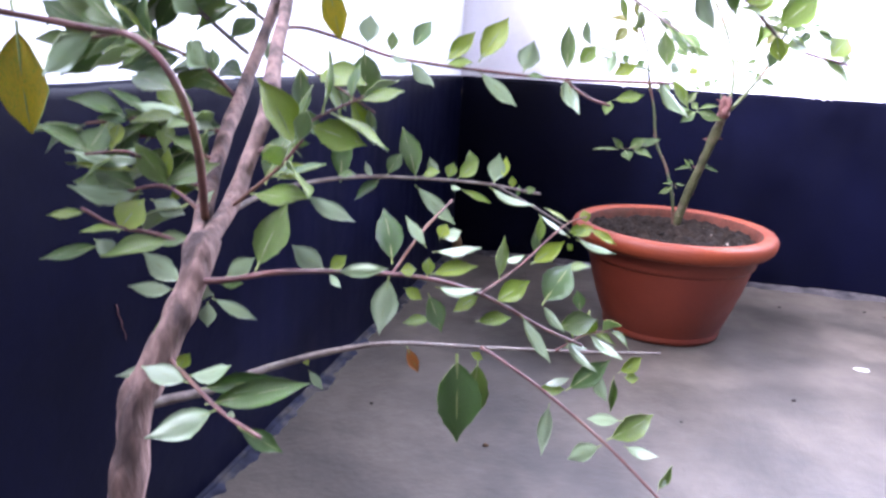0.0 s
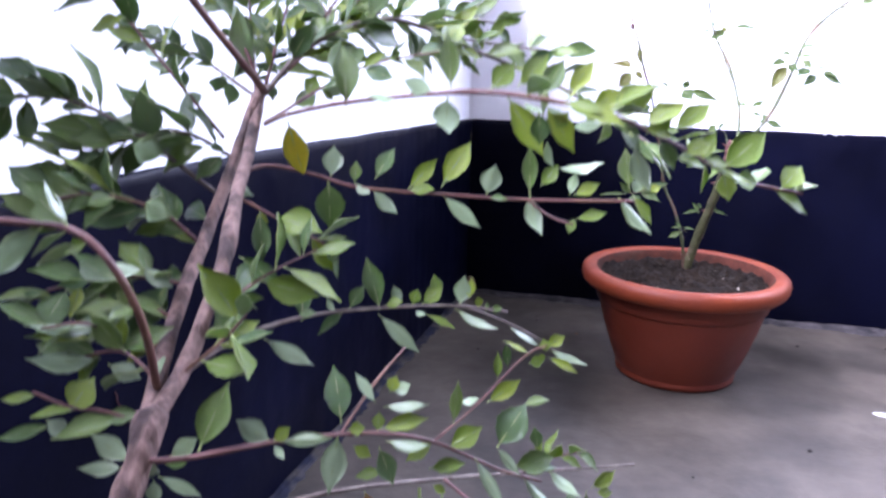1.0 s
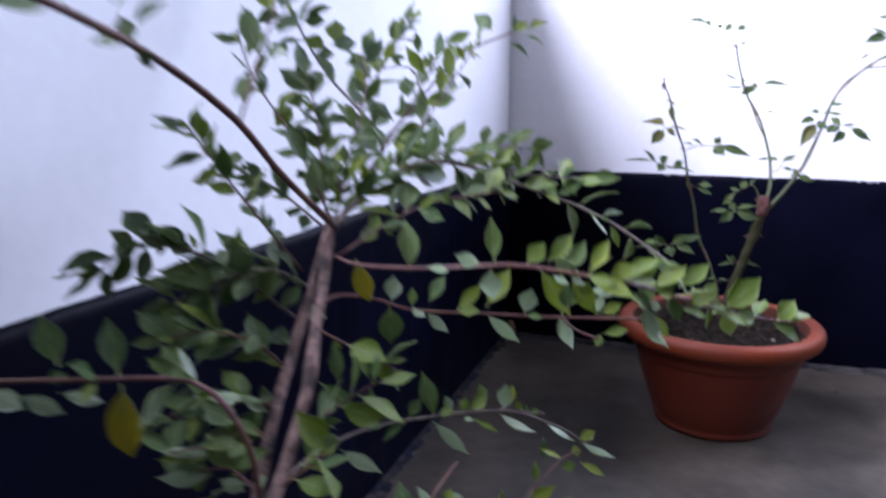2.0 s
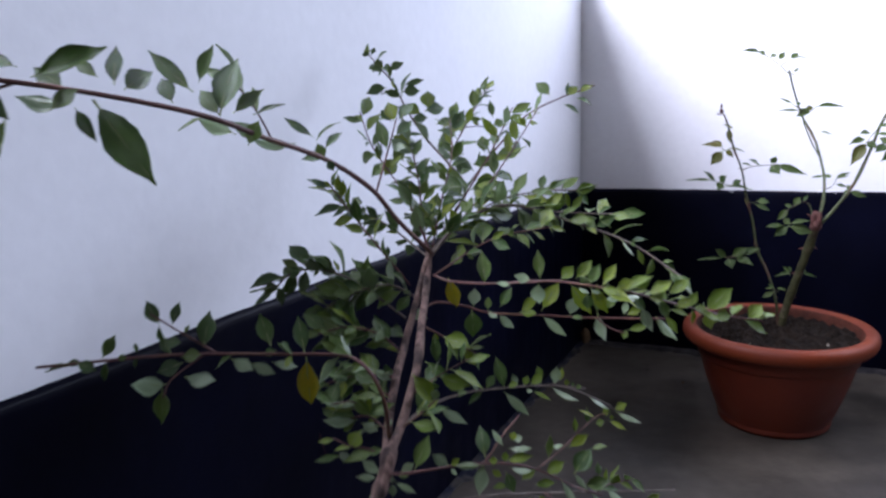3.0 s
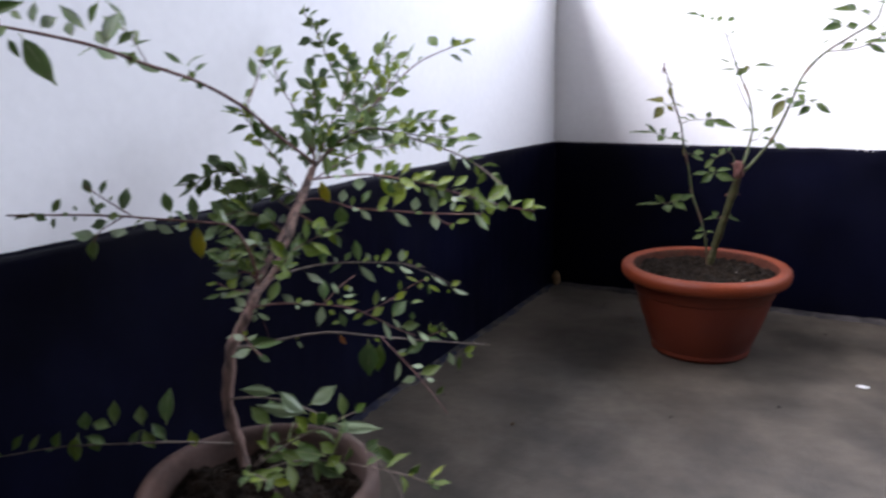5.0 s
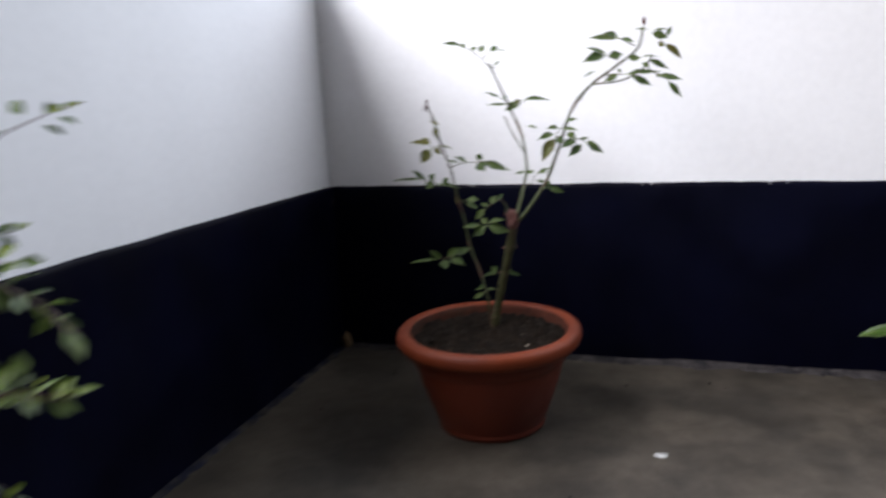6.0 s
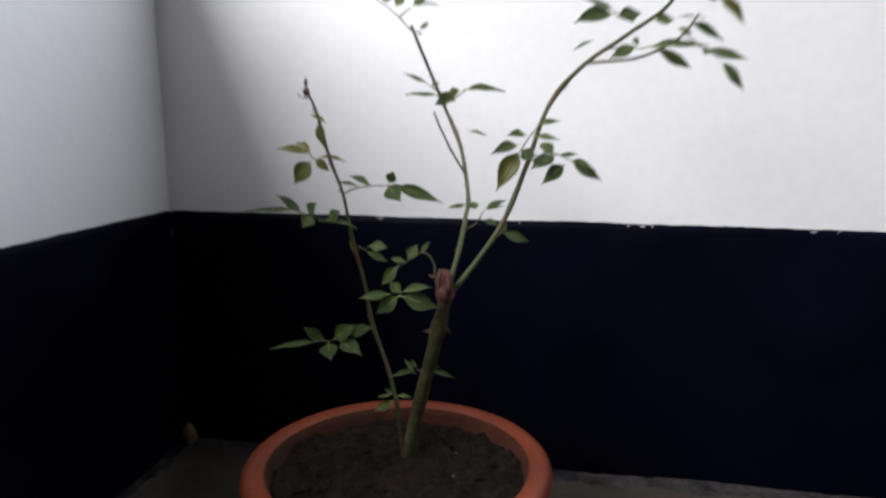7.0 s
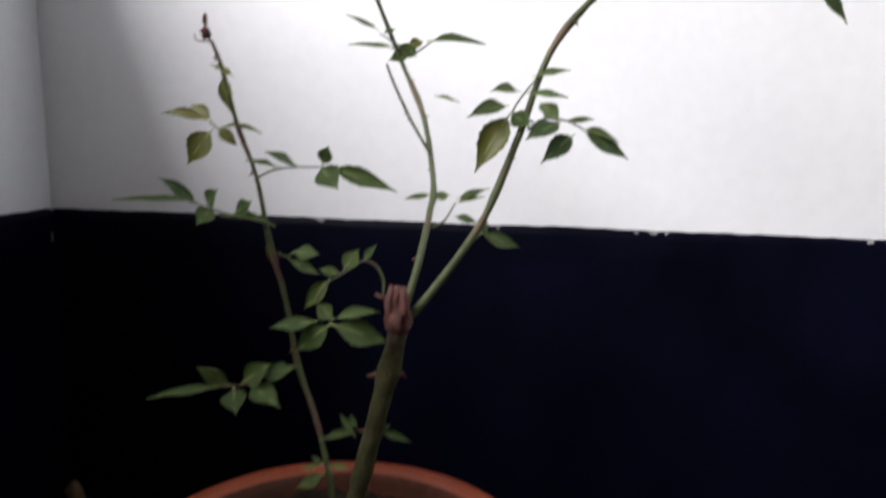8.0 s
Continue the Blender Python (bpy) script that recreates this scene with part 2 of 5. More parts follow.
def blade(name, material, width=0.46, fold=0.25, bend=0.2, curl=0.0, tooth=0.0, rows=9, peak=0.45, twist=0.0, acute=1.0, seed=0, under=None):
    """A leaf of length 1 along +y, its upper side towards +z, with a short stalk, a raised pale midrib, a folded blade and an uneven edge."""
    rng = random.Random(seed)
    v, f, slots = [], [], []
    stalk = 0.10
    for i in range(rows + 1):
        t = i / rows
        k = t / peak if t < peak else (1 - t) / (1 - peak)
        w = width / 2 * (math.sin(k * math.pi / 2) ** (0.8 if t < peak else acute))
        if tooth and 0 < i < rows:
            w *= 1 + (tooth if i % 2 else -tooth)
        w = max(w, 0.008)
        y = stalk + (1 - stalk) * t
        droop = -bend * t * t
        tw = twist * t
        for j in (-2, -1, 0, 1, 2):
            x = w * j / 2
            z = droop + abs(x) * fold + curl * x * x * 4 + 0.012 * math.sin(11 * t + j * 1.7 + seed) + (0.008 * rng.uniform(-1, 1) if abs(j) == 2 else 0)
            xx = x * math.cos(tw) - z * math.sin(tw) * 0.0
            v.append((xx * (1 + 0.05 * rng.uniform(-1, 1)), y, z + x * math.sin(tw)))
    top = len(v)
    v += [(x, y, z - 0.014) for x, y, z in v[:top]]
    for i in range(rows):
        for j in range(4):
            a = i * 5 + j
            f.append((a, a + 1, a + 6, a + 5))
            slots.append(0)
            f.append((top + a, top + a + 5, top + a + 6, top + a + 1))
            slots.append(2)
        for a, b in ((i * 5 + 5, i * 5), (i * 5 + 4, i * 5 + 9)):
            f.append((a, b, top + b, top + a))
            slots.append(1)
    # midrib and stalk, a thin raised ridge
    base = len(v)
    m = 8
    for i in range(m + 1):
        t = i / m * 0.9
        y = t
        tt = max(0, (t - stalk) / (1 - stalk))
        z = -bend * tt * tt
        r = 0.016 * (1 - 0.75 * t)
        v += [(-r, y, z), (0, y, z + r * 0.9), (r, y, z), (0, y, z - r * 1.2)]
    for i in range(m):
        for j in range(4):
            a, b = base + i * 4 + j, base + i * 4 + (j + 1) % 4
            f.append((a, b, b + 4, a + 4))
            slots.append(1)
    return mesh(name, v, f, [material, M_VEIN, under or M_UNDER], True, slots)


def leaf_pose(at, way, face, length, wide=1.0):
    y = Vector(way).normalized()
    z = Vector(face)
    z = (z - y * z.dot(y))
    if z.length < 1e-3:
        z = Vector((0, -1, 0.3)) - y * Vector((0, -1, 0.3)).dot(y)
    z.normalize()
    x = y.cross(z)
    r = Matrix((x, y, z)).transposed().to_4x4()
    return Matrix.Translation(at) @ r @ Matrix.Diagonal((length * wide, length, length, 1))

# ---- the balcony ----
BACK, TOPZ, CEIL = 1.213, 0.98, 2.6
RIGHT, FRONT = 3.0, -1.9


def structure(name, v, f, material, label, category, smooth=False):
    ob = new(name, mesh(name, v, f, material, smooth))
    return tagged(ob, label, category, kind="structure")


structure("floor", *box(0, RIGHT, FRONT, BACK, -0.12, 0.0), M_FLOOR, "stained grey-brown smooth cement floor", "floor")


def rough_wall(u0, u1, h, place, back, nu, nz):
    """A plastered wall face with slight unevenness and a plain back."""
    v, f = [], []
    for j in range(nz + 1):
        for i in range(nu + 1):
            u, z = u0 + (u1 - u0) * i / nu, h * j / nz
            d = 0.0022 * noise.noise(Vector((u * 2.2, z * 2.2, 3.1))) + 0.0012 * noise.noise(Vector((u * 9, z * 9, 7.7)))
            v.append(place(u, z, d))
    w = nu + 1
    for j in range(nz):
        for i in range(nu):
            a = j * w + i
            f.append((a, a + 1, a + w + 1, a + w))
    k = len(v)
    v += [place(u0, 0, back), place(u1, 0, back), place(u1, h, back), place(u0, h, back)]
    tl, tr = nz * w, nz * w + nu
    f += [(k + 1, k, k + 3, k + 2), (k, 0, tl, k + 3), (nu, k + 1, k + 2, tr)]
    f.append(tuple([k + 3] + [nz * w + i for i in range(w)] + [k + 2]))
    return v, f


structure("wall_left", *rough_wall(FRONT, BACK + 0.12, TOPZ, lambda u, z, d: (d, u, z), -0.12, 80, 24), M_WALL,
          "white painted rough-plastered parapet wall above a navy dado", "wall", True)
structure("wall_back", *rough_wall(0.0, RIGHT + 0.12, TOPZ, lambda u, z, d: (u, BACK - d, z), -0.12, 70, 24), M_WALL,
          "white painted rough-plastered wall above a navy dado", "wall", True)
# unseen walls added to block low light; the front one shades the lower wall
structure("wall_right", *box(RIGHT, RIGHT + 0.12, FRONT, BACK, 0, TOPZ), M_CEIL, "bare concrete parapet wall closing the balcony", "wall")
structure("wall_front", *box(-0.12, RIGHT + 0.12, FRONT - 0.12, FRONT, 0, 1.4), M_CEIL, "bare concrete parapet wall closing the balcony", "wall")
# unseen slab inferred from the dim floor; keeps overhead sky light out
structure("ceiling", *box(-0.35, RIGHT + 0.3, FRONT - 0.3, BACK + 0.35, CEIL, CEIL + 0.12), M_CEIL, "plain bare concrete balcony ceiling slab", "ceiling")


def dado(u0, u1, top, place, n):
    """A band of enamel paint on a skim proud of the wall, with a worn, rounded, wavering upper edge."""
    v, f = [], []
    prof = [(0.0, 0.006), (0.10, 0.0062), (0.55, 0.0065), (0.9, 0.0068), (0.972, 0.0072), (0.988, 0.0064), (0.997, 0.004), (1.0, -0.004)]
    for i in range(n + 1):
        u = u0 + (u1 - u0) * i / n
        h = top(u)
        for s, d in prof:
            dd = d + 0.0012 * noise.noise(Vector((u * 7, s * 4, 1.0))) + 0.0008 * noise.noise(Vector((u * 40, s * 12, 5.0)))
            v.append(place(u, s * h, dd))
    k = len(prof)
    for i in range(n):
        for j in range(k - 1):
            a = i * k + j
            f.append((a, a + k, a + k + 1, a + 1))
    return v, f


def top_left(u):
    return 0.421 + 0.014 * max(0.0, math.sin((1.213 - u) / 2.6 * math.pi)) + 0.0022 * noise.noise(Vector((u * 9, 0, 0))) + 0.001 * noise.noise(Vector((u * 45, 4, 0)))


def top_back(u):
    return 0.421 - 0.006 * max(0.0, u - 0.85) + 0.0018 * noise.noise(Vector((u * 8, 9, 0))) + 0.001 * noise.noise(Vector((u * 50, 2, 0)))


structure("dado_left", *dado(FRONT, BACK - 0.006, top_left, lambda u, z, d: (d, u, z), 420), M_DADO, "glossy navy blue painted dado band", "dado", True)
structure("dado_back", *dado(0.006, RIGHT, top_back, lambda u, z, d: (u, BACK - d, z), 320), M_DADO, "glossy navy blue painted dado band with chipped top edge", "dado", True)


def foot_strip(u0, u1, place, n, out, up, seed):
    """A thin irregular strip along the foot of a wall: out on the floor, up on the wall."""
    v, f = [], []
    for i in range(n + 1):
        u = u0 + (u1 - u0) * i / n
        o = out * (0.75 + 0.5 * noise.noise(Vector((u * 14, seed, 0))) + 0.35 * noise.noise(Vector((u * 60, seed, 3))))
        h = up * (0.85 + 0.5 * noise.noise(Vector((u * 5, seed, 8))) + 0.2 * noise.noise(Vector((u * 40, seed, 5))))
        o, h = max(o, 0.004), max(h, 0.003)
        for d, z in ((0.0, h), (0.009, h * 0.97), (0.011, h * 0.5), (0.013, 0.005), (max(o * 0.6, 0.014), 0.0035), (max(o, 0.016), 0.0012), (max(o, 0.016) + 0.002, -0.001)):
            v.append(place(u, z + 0.0012 * noise.noise(Vector((u * 70, d * 300, seed))), d))
    for i in range(n):
        for j in range(6):
            a = i * 7 + j
            f.append((a, a + 7, a + 8, a + 1))
    return v, f


structure("mortar_fillet", *foot_strip(0.02, RIGHT, lambda u, z, d: (u, BACK - d, z), 520, 0.036, 0.010, 2.0), M_MORTAR,
          "crumbling grey mortar strip along the wall foot", "mortar", True)
structure("paint_smear", *foot_strip(FRONT, BACK - 0.02, lambda u, z, d: (d, u, z), 620, 0.026, 0.006, 6.0), M_DARKFOOT,
          "dark streaky paint smear along the wall foot", "paint", True)


def lump(name, at, size, material, label, category, seed, kind="", seg=10, rough=0.35):
    """A small rounded, uneven lump that rests at its place."""
    v, f = blob((0, 0, 0), size, seed, rough, seg)
    low = min(q[2] for q in v)
    v = [(x, y, z - low * 0.9) for x, y, z in v]
    ob = new(name, mesh(name, v, f, material))
    ob.location = at
    return tagged(ob, label, category, kind=kind)


# hairline crack in the dado beside the shrub
crack_line = [Vector((0.0078 + 0.0002 * k, -0.023 + 0.0011 * k + 0.0012 * math.sin(2.1 * k), 0.254 - 0.0042 * k)) for k in range(9)]
tagged(new("dado_crack", mesh("dado_crack", *tube(crack_line, 0.0007, 0.0004, 6, 0.6, 4), M_BUD)), "fine dark crack in the navy dado", "crack", kind="structure")
lump("mortar_lump", (0.022, BACK - 0.024, 0.0), (0.013, 0.012, 0.022), M_NUB, "small ochre mortar lump stuck in the floor corner", "mortar lump", 3)
lump("paint_drip", (0.0085, BACK - 0.014, 0.376), (0.0014, 0.0018, 0.0070), M_STONE, "small pale paint drip on the navy dado", "paint drip", 9, kind="structure", seg=8)
lump("paint_drop", (0.819, 0.756, 0.0), (0.0125, 0.0075, 0.0012), M_CHIP, "flat white paint drop on the cement floor", "paint drop", 1)
crumb_rng = random.Random(4)
for cx, cy in ((0.103, 0.356), (0.516, 0.454), (0.274, 0.30), (0.314, 0.941), (0.207, 1.061), (0.304, 0.975), (0.213, 1.035), (0.13, 0.82), (0.741, 1.054), (0.912, 1.098), (0.942, 1.075), (0.683, 0.586)):
    q = crumb_rng.uniform(0.0014, 0.0028)
    lump("crumb", (cx, cy, 0.0), (q * 1.4, q, q * 0.7), M_GRIT if crumb_rng.random() < 0.75 else M_NUB, "tiny dark crumb of dirt on the floor", "crumb", crumb_rng.uniform(0, 50), seg=8)
for cx, wid in ((0.376, 0.012), (0.765, 0.006), (0.785, 0.014), (0.80, 0.005), (1.027, 0.010), (1.06, 0.004), (0.60, 0.004)):
    lump("paint_chip", (cx, BACK - 0.0066, top_back(cx) - 0.004), (wid * 0.42, 0.0018, 0.0010), M_CHIP, "white chip in the dado's top edge", "paint chip", cx * 20, kind="structure", seg=8)

# ---- terracotta-coloured planter ----
PC = Vector((0.496, 0.839, 0.0))
RISE = 1.015
planter = thing("planter_pot", PC, "terracotta-coloured plastic planter with a rolled rim", "flower pot")
body = [(0.0, 0.006), (0.080, 0.005), (0.088, 0.0), (0.100, 0.001), (0.1045, 0.004), (0.1055, 0.010), (0.1040, 0.0145), (0.1050, 0.0165), (0.112, 0.032), (0.123, 0.062), (0.133, 0.092), (0.140, 0.118), (0.1435, 0.132),
        (0.1440, 0.1345), (0.1475, 0.136), (0.1485, 0.139), (0.1505, 0.155), (0.1525, 0.170), (0.1535, 0.177), (0.150, 0.177), (0.148, 0.16), (0.140, 0.13), (0.10, 0.02)]
rim = [(0.150, 0.158), (0.1545, 0.160), (0.163, 0.1615), (0.170, 0.1635), (0.1745, 0.168), (0.1775, 0.175), (0.178, 0.182), (0.1765, 0.188), (0.172, 0.1925), (0.1645, 0.194), (0.156, 0.1925),
       (0.1520, 0.1900)]
inner = [(0.1520, 0.1900), (0.1500, 0.187), (0.1480, 0.181), (0.1455, 0.168), (0.142, 0.15)]
part("body", mesh("pot_body", *lathe([(r, z * RISE) for r, z in body], 84, 0.006, PC), M_POT), planter, "matte orange-brown moulded body")
part("rim", mesh("pot_rim", *lathe([(r, z * RISE) for r, z in rim], 84, 0.006, PC), M_RIM), planter, "paler rolled rim")
part("inner_wall", mesh("pot_inner_wall", *lathe([(r, z * RISE) for r, z in inner], 84, 0.006, PC), M_INNER), planter, "inner wall with painted-in shade")


def soil(name, centre, r, z, label, seed, grit):
    """Lumpy earth that fills a pot, with crumbs and grit on it, in one mesh."""
    v, f = [], []
    rings, seg = 26, 72
    v.append((centre.x, centre.y, z + 0.012))
    for i in range(1, rings + 1):
        q = i / rings
        for k in range(seg):
            w = 2 * math.pi * k / seg
            x, y = centre.x + r * q * math.cos(w), centre.y + r * q * math.sin(w)
            h = 0.014 * (1 - q * q) + 0.009 * noise.noise(Vector((x * 28, y * 28, seed))) + 0.010 * noise.noise(Vector((x * 75, y * 75, seed))) + 0.004 * noise.noise(Vector((x * 190, y * 190, seed)))
            v.append((x, y, z + h))
    for k in range(seg):
        f.append((0, 1 + k, 1 + (k + 1) % seg))
    for i in range(rings - 1):
        for k in range(seg):
            k2 = (k + 1) % seg
            a, b = 1 + i * seg, 1 + (i + 1) * seg
            f.append((a + k, b + k, b + k2, a + k2))
    rng = random.Random(seed)
    slots = [0] * len(f)
    for _ in range(grit):
        q, w = math.sqrt(rng.random()) * 0.93, rng.uniform(0, 6.283)
        x, y, s = centre.x + r * q * math.cos(w), centre.y + r * q * math.sin(w), rng.uniform(0.0015, 0.0035) * rng.choice((1, 1, 1, 1.8, 2.6))
        h = z + 0.014 * (1 - q * q) + 0.009 * noise.noise(Vector((x * 28, y * 28, seed))) + 0.010 * noise.noise(Vector((x * 75, y * 75, seed)))
        k = len(v)
        for d in ((1, 0, 0), (-1, 0, 0), (0, 1, 0), (0, -1, 0), (0, 0, 0.8), (0, 0, -0.8)):
            v.append((x + s * d[0] * rng.uniform(0.6, 1.3), y + s * d[1] * rng.uniform(0.6, 1.3), h + s * d[2]))
        for a, b, c in ((0, 2, 4), (2, 1, 4), (1, 3, 4), (3, 0, 4), (2, 0, 5), (1, 2, 5), (3, 1, 5), (0, 3, 5)):
            f.append((k + a, k + b, k + c))
            slots.append(1 if rng.random() < 0.012 else 0)
    ob = new(name, mesh(name, v, f, [M_SOIL, M_STONE], False, slots))
    return tagged(ob, label, "soil", kind="stuff")


soil("potting_soil", PC, 0.1472, 0.175, "dry crumbly brown soil filling the planter", 11, 420)

# ---- rose ----
ROSE = Vector((0.502, 0.868, 0.18))
rose = thing("rose_plant", ROSE, "sparse thorny rose plant with pruned stem, in the planter", "rose plant")
ROSE_LEAF = [blade("rose_leaflet", M_ROSELEAF, 0.40, 0.2, 0.08, 0.0, 0.045, 14, 0.42, 0.0, 1.5, 1), blade("rose_leaflet", M_ROSELEAF, 0.45, 0.26, 0.14, 0.1, 0.045, 14, 0.40, 0.2, 1.5, 2),
             blade("rose_leaflet", M_ROSELEAF, 0.37, 0.15, 0.02, 0.0, 0.045, 14, 0.45, -0.2, 1.5, 3)]
ROSE_YOUNG = [blade("rose_leaflet", M_ROSEYOUNG, 0.52, 0.28, 0.2, 0.0, 0.05, 14, 0.42, 0.0, 1.5, 4), blade("rose_leaflet", M_ROSEYOUNG, 0.46, 0.2, 0.3, 0.1, 0.05, 14, 0.42, 0.2, 1.5, 5)]


def thorns(line, r0, r1, places, rng):
    """Short hooked thorns on a cane: (place 0..1, turn, length)."""
    out = []
    fr = frames_along(line)
    for s, w, size in places:
        q, t, u, sd = fr[min(len(fr) - 1, int(s * (len(fr) - 1)))]
        r = r0 + (r1 - r0) * s
        d = u * math.cos(w) + sd * math.sin(w)
        base, tip = q + d * r * 0.8, q + d * (r + size) - t * size * 0.4
        b = t.cross(d)
        k = [base + t * size * 0.45, base + b * size * 0.22, base - t * size * 0.45, base - b * size * 0.22, tip]
        out.append((k, [(0, 1, 4), (1, 2, 4), (2, 3, 4), (3, 0, 4), (3, 2, 1, 0)]))
    return out


def cane(name, pts, r0, r1, material, label="", seed=0, prickles=10, knots=(), size=0.004, extra=()):
    line = smooth_line(pts, 8)
    rng = random.Random(seed)
    places = [(rng.uniform(0.06, 0.95), rng.uniform(0, 6.283), size * rng.uniform(0.7, 1.3)) for _ in range(prickles)]
    ob = part(name, mesh(name, *tube(line, r0, r1, 10, 0.16, seed, knots), material), rose, label)
    for v, f in thorns(line, r0, r1, places + list(extra), rng):
        part("thorn", mesh("thorn", v, f, M_THORN), ob)
    return ob


stem = cane("main_stem", [(0.502, 0.868, 0.170), (0.503, 0.867, 0.197), (0.516, 0.862, 0.253), (0.535, 0.850, 0.324), (0.550, 0.839, 0.385), (0.551, 0.834, 0.402)], 0.0078, 0.0074, M_ROSESTEM,
            "thick pruned greenish-brown main stem", 3, 7, ((0.0, 0.25), (0.22, 0.14), (0.42, 0.16), (0.69, 0.30), (0.97, 0.2)), 0.006, ((0.685, -1.4, 0.0095), (0.70, 1.4, 0.009), (0.71, 0.3, 0.006), (0.42, 1.2, 0.005)))
part("stump", mesh("stump", *join(tube(smooth_line([(0.550, 0.835, 0.390), (0.5515, 0.833, 0.404), (0.551, 0.832, 0.420)], 6), 0.0080, 0.0066, 14, 0.9, 9),
     blob((0.5470, 0.828, 0.413), (0.0042, 0.004, 0.013), 2, 0.8), blob((0.5570, 0.829, 0.410), (0.0046, 0.004, 0.016), 7, 0.8), blob((0.5520, 0.826, 0.400), (0.0050, 0.004, 0.009), 12, 0.8),
     tube([Vector((0.546, 0.828, 0.416)), Vector((0.541, 0.826, 0.417)), Vector((0.5365, 0.825, 0.4195))], 0.0026, 0.0008, 6, 0.4, 3)), M_CUT), rose, "reddish dried pruned stump")
cane_left = cane("cane", [(0.497, 0.862, 0.180), (0.490, 0.868, 0.237), (0.472, 0.885, 0.291), (0.450, 0.903, 0.333), (0.439, 0.905, 0.391), (0.425, 0.907, 0.439), (0.414, 0.909, 0.494), (0.399, 0.911, 0.532), (0.390, 0.913, 0.562), (0.382, 0.914, 0.590), (0.375, 0.914, 0.607)],
                 0.0025, 0.0014, M_ROSERED, "slender reddish-green cane ending in a withered bud", 5, 20, ((0.1, 0.2), (0.3, 0.3), (0.5, 0.4), (0.7, 0.35), (0.85, 0.3)), 0.004)
cane_mid = cane("cane", [(0.556, 0.838, 0.405), (0.563, 0.860, 0.440), (0.564, 0.90, 0.472), (0.562, 0.930, 0.492), (0.546, 0.970, 0.548), (0.519, 1.000, 0.599), (0.503, 0.98, 0.645), (0.491, 0.945, 0.689)],
                0.0029, 0.0018, M_CANE, "slender green cane", 6, 14, ((0.38, 0.3), (0.62, 0.35)), 0.003)
cane("cane", [(0.557, 0.947, 0.515), (0.541, 0.940, 0.543), (0.528, 0.932, 0.572), (0.521, 0.930, 0.590)], 0.0015, 0.001, M_CANE, "short thin green side cane", 16, 3, (), 0.002)
cane_right = cane("cane", [(0.557, 0.838, 0.396), (0.585, 0.850, 0.432), (0.612, 0.860, 0.475), (0.635, 0.870, 0.535), (0.656, 0.880, 0.597), (0.689, 0.870, 0.637), (0.732, 0.860, 0.667), (0.772, 0.850, 0.696), (0.782, 0.850, 0.731)],
                  0.0032, 0.0018, M_CANE, "long arching green cane", 7, 16, ((0.3, 0.2), (0.55, 0.3)), 0.003)
cane_tip = cane("cane", [(0.695, 0.868, 0.641), (0.745, 0.850, 0.645), (0.781, 0.840, 0.662), (0.798, 0.835, 0.684)], 0.0017, 0.001, M_CANE, "thin green side cane", 17, 4, (), 0.002)


def leaf_stalk(owner, pts):
    part("leaf_stalk", mesh("leaf_stalk", *tube(smooth_line(pts, 5), 0.0010, 0.0006, 6), M_CANE), owner)


def rose_dress(owner, rows):
    """Leaflets set one by one: base, tip, breadth, and their look: g green, y young; b broad side to the open, m slanted, e level."""
    rng = random.Random(len(rows) * 17 + len(owner.data.vertices))
    for base, tip, wide, look_of in rows:
        a, way = Vector(base), Vector(tip) - Vector(base)
        out, up = {"b": (0.95, 0.35), "m": (0.7, 0.75), "e": (0.25, 1.0)}[look_of[1]]
        face = Vector((0.1, -0.95, 0.1)) * out + Vector((0, 0, 1)) * up + Vector((rng.uniform(-0.2, 0.2), rng.uniform(-0.1, 0.1), rng.uniform(-0.15, 0.15)))
        part("leaflet", rng.choice(ROSE_YOUNG if look_of[0] == "y" else ROSE_LEAF), owner, "", leaf_pose(a, way, face, way.length, wide))


leaf_stalk(cane_left, [(0.395, 0.909, 0.522), (0.384, 0.909, 0.532), (0.373, 0.910, 0.540)])
rose_dress(cane_left, [((0.372, 0.907, 0.541), (0.340, 0.895, 0.554), 0.60, "ym"), ((0.376, 0.908, 0.541), (0.356, 0.908, 0.557), 1.08, "yb"), ((0.377, 0.907, 0.534), (0.355, 0.897, 0.507), 1.36, "yb"),
      ((0.380, 0.908, 0.536), (0.398, 0.907, 0.522), 0.93, "yb"), ((0.384, 0.909, 0.537), (0.417, 0.914, 0.538), 0.55, "ye")])
leaf_stalk(cane_left, [(0.414, 0.909, 0.494), (0.429, 0.905, 0.501), (0.447, 0.909, 0.504), (0.478, 0.914, 0.505)])
rose_dress(cane_left, [((0.473, 0.921, 0.505), (0.533, 0.911, 0.488), 0.55, "gb"), ((0.468, 0.920, 0.506), (0.476, 0.910, 0.522), 1.75, "gb"), ((0.466, 0.920, 0.505), (0.485, 0.903, 0.489), 1.67, "gb"),
      ((0.448, 0.917, 0.504), (0.429, 0.894, 0.519), 1.03, "gm"), ((0.433, 0.914, 0.503), (0.414, 0.890, 0.512), 0.61, "gm")])
leaf_stalk(cane_left, [(0.418, 0.907, 0.461), (0.398, 0.897, 0.463), (0.379, 0.895, 0.468), (0.361, 0.893, 0.474)])
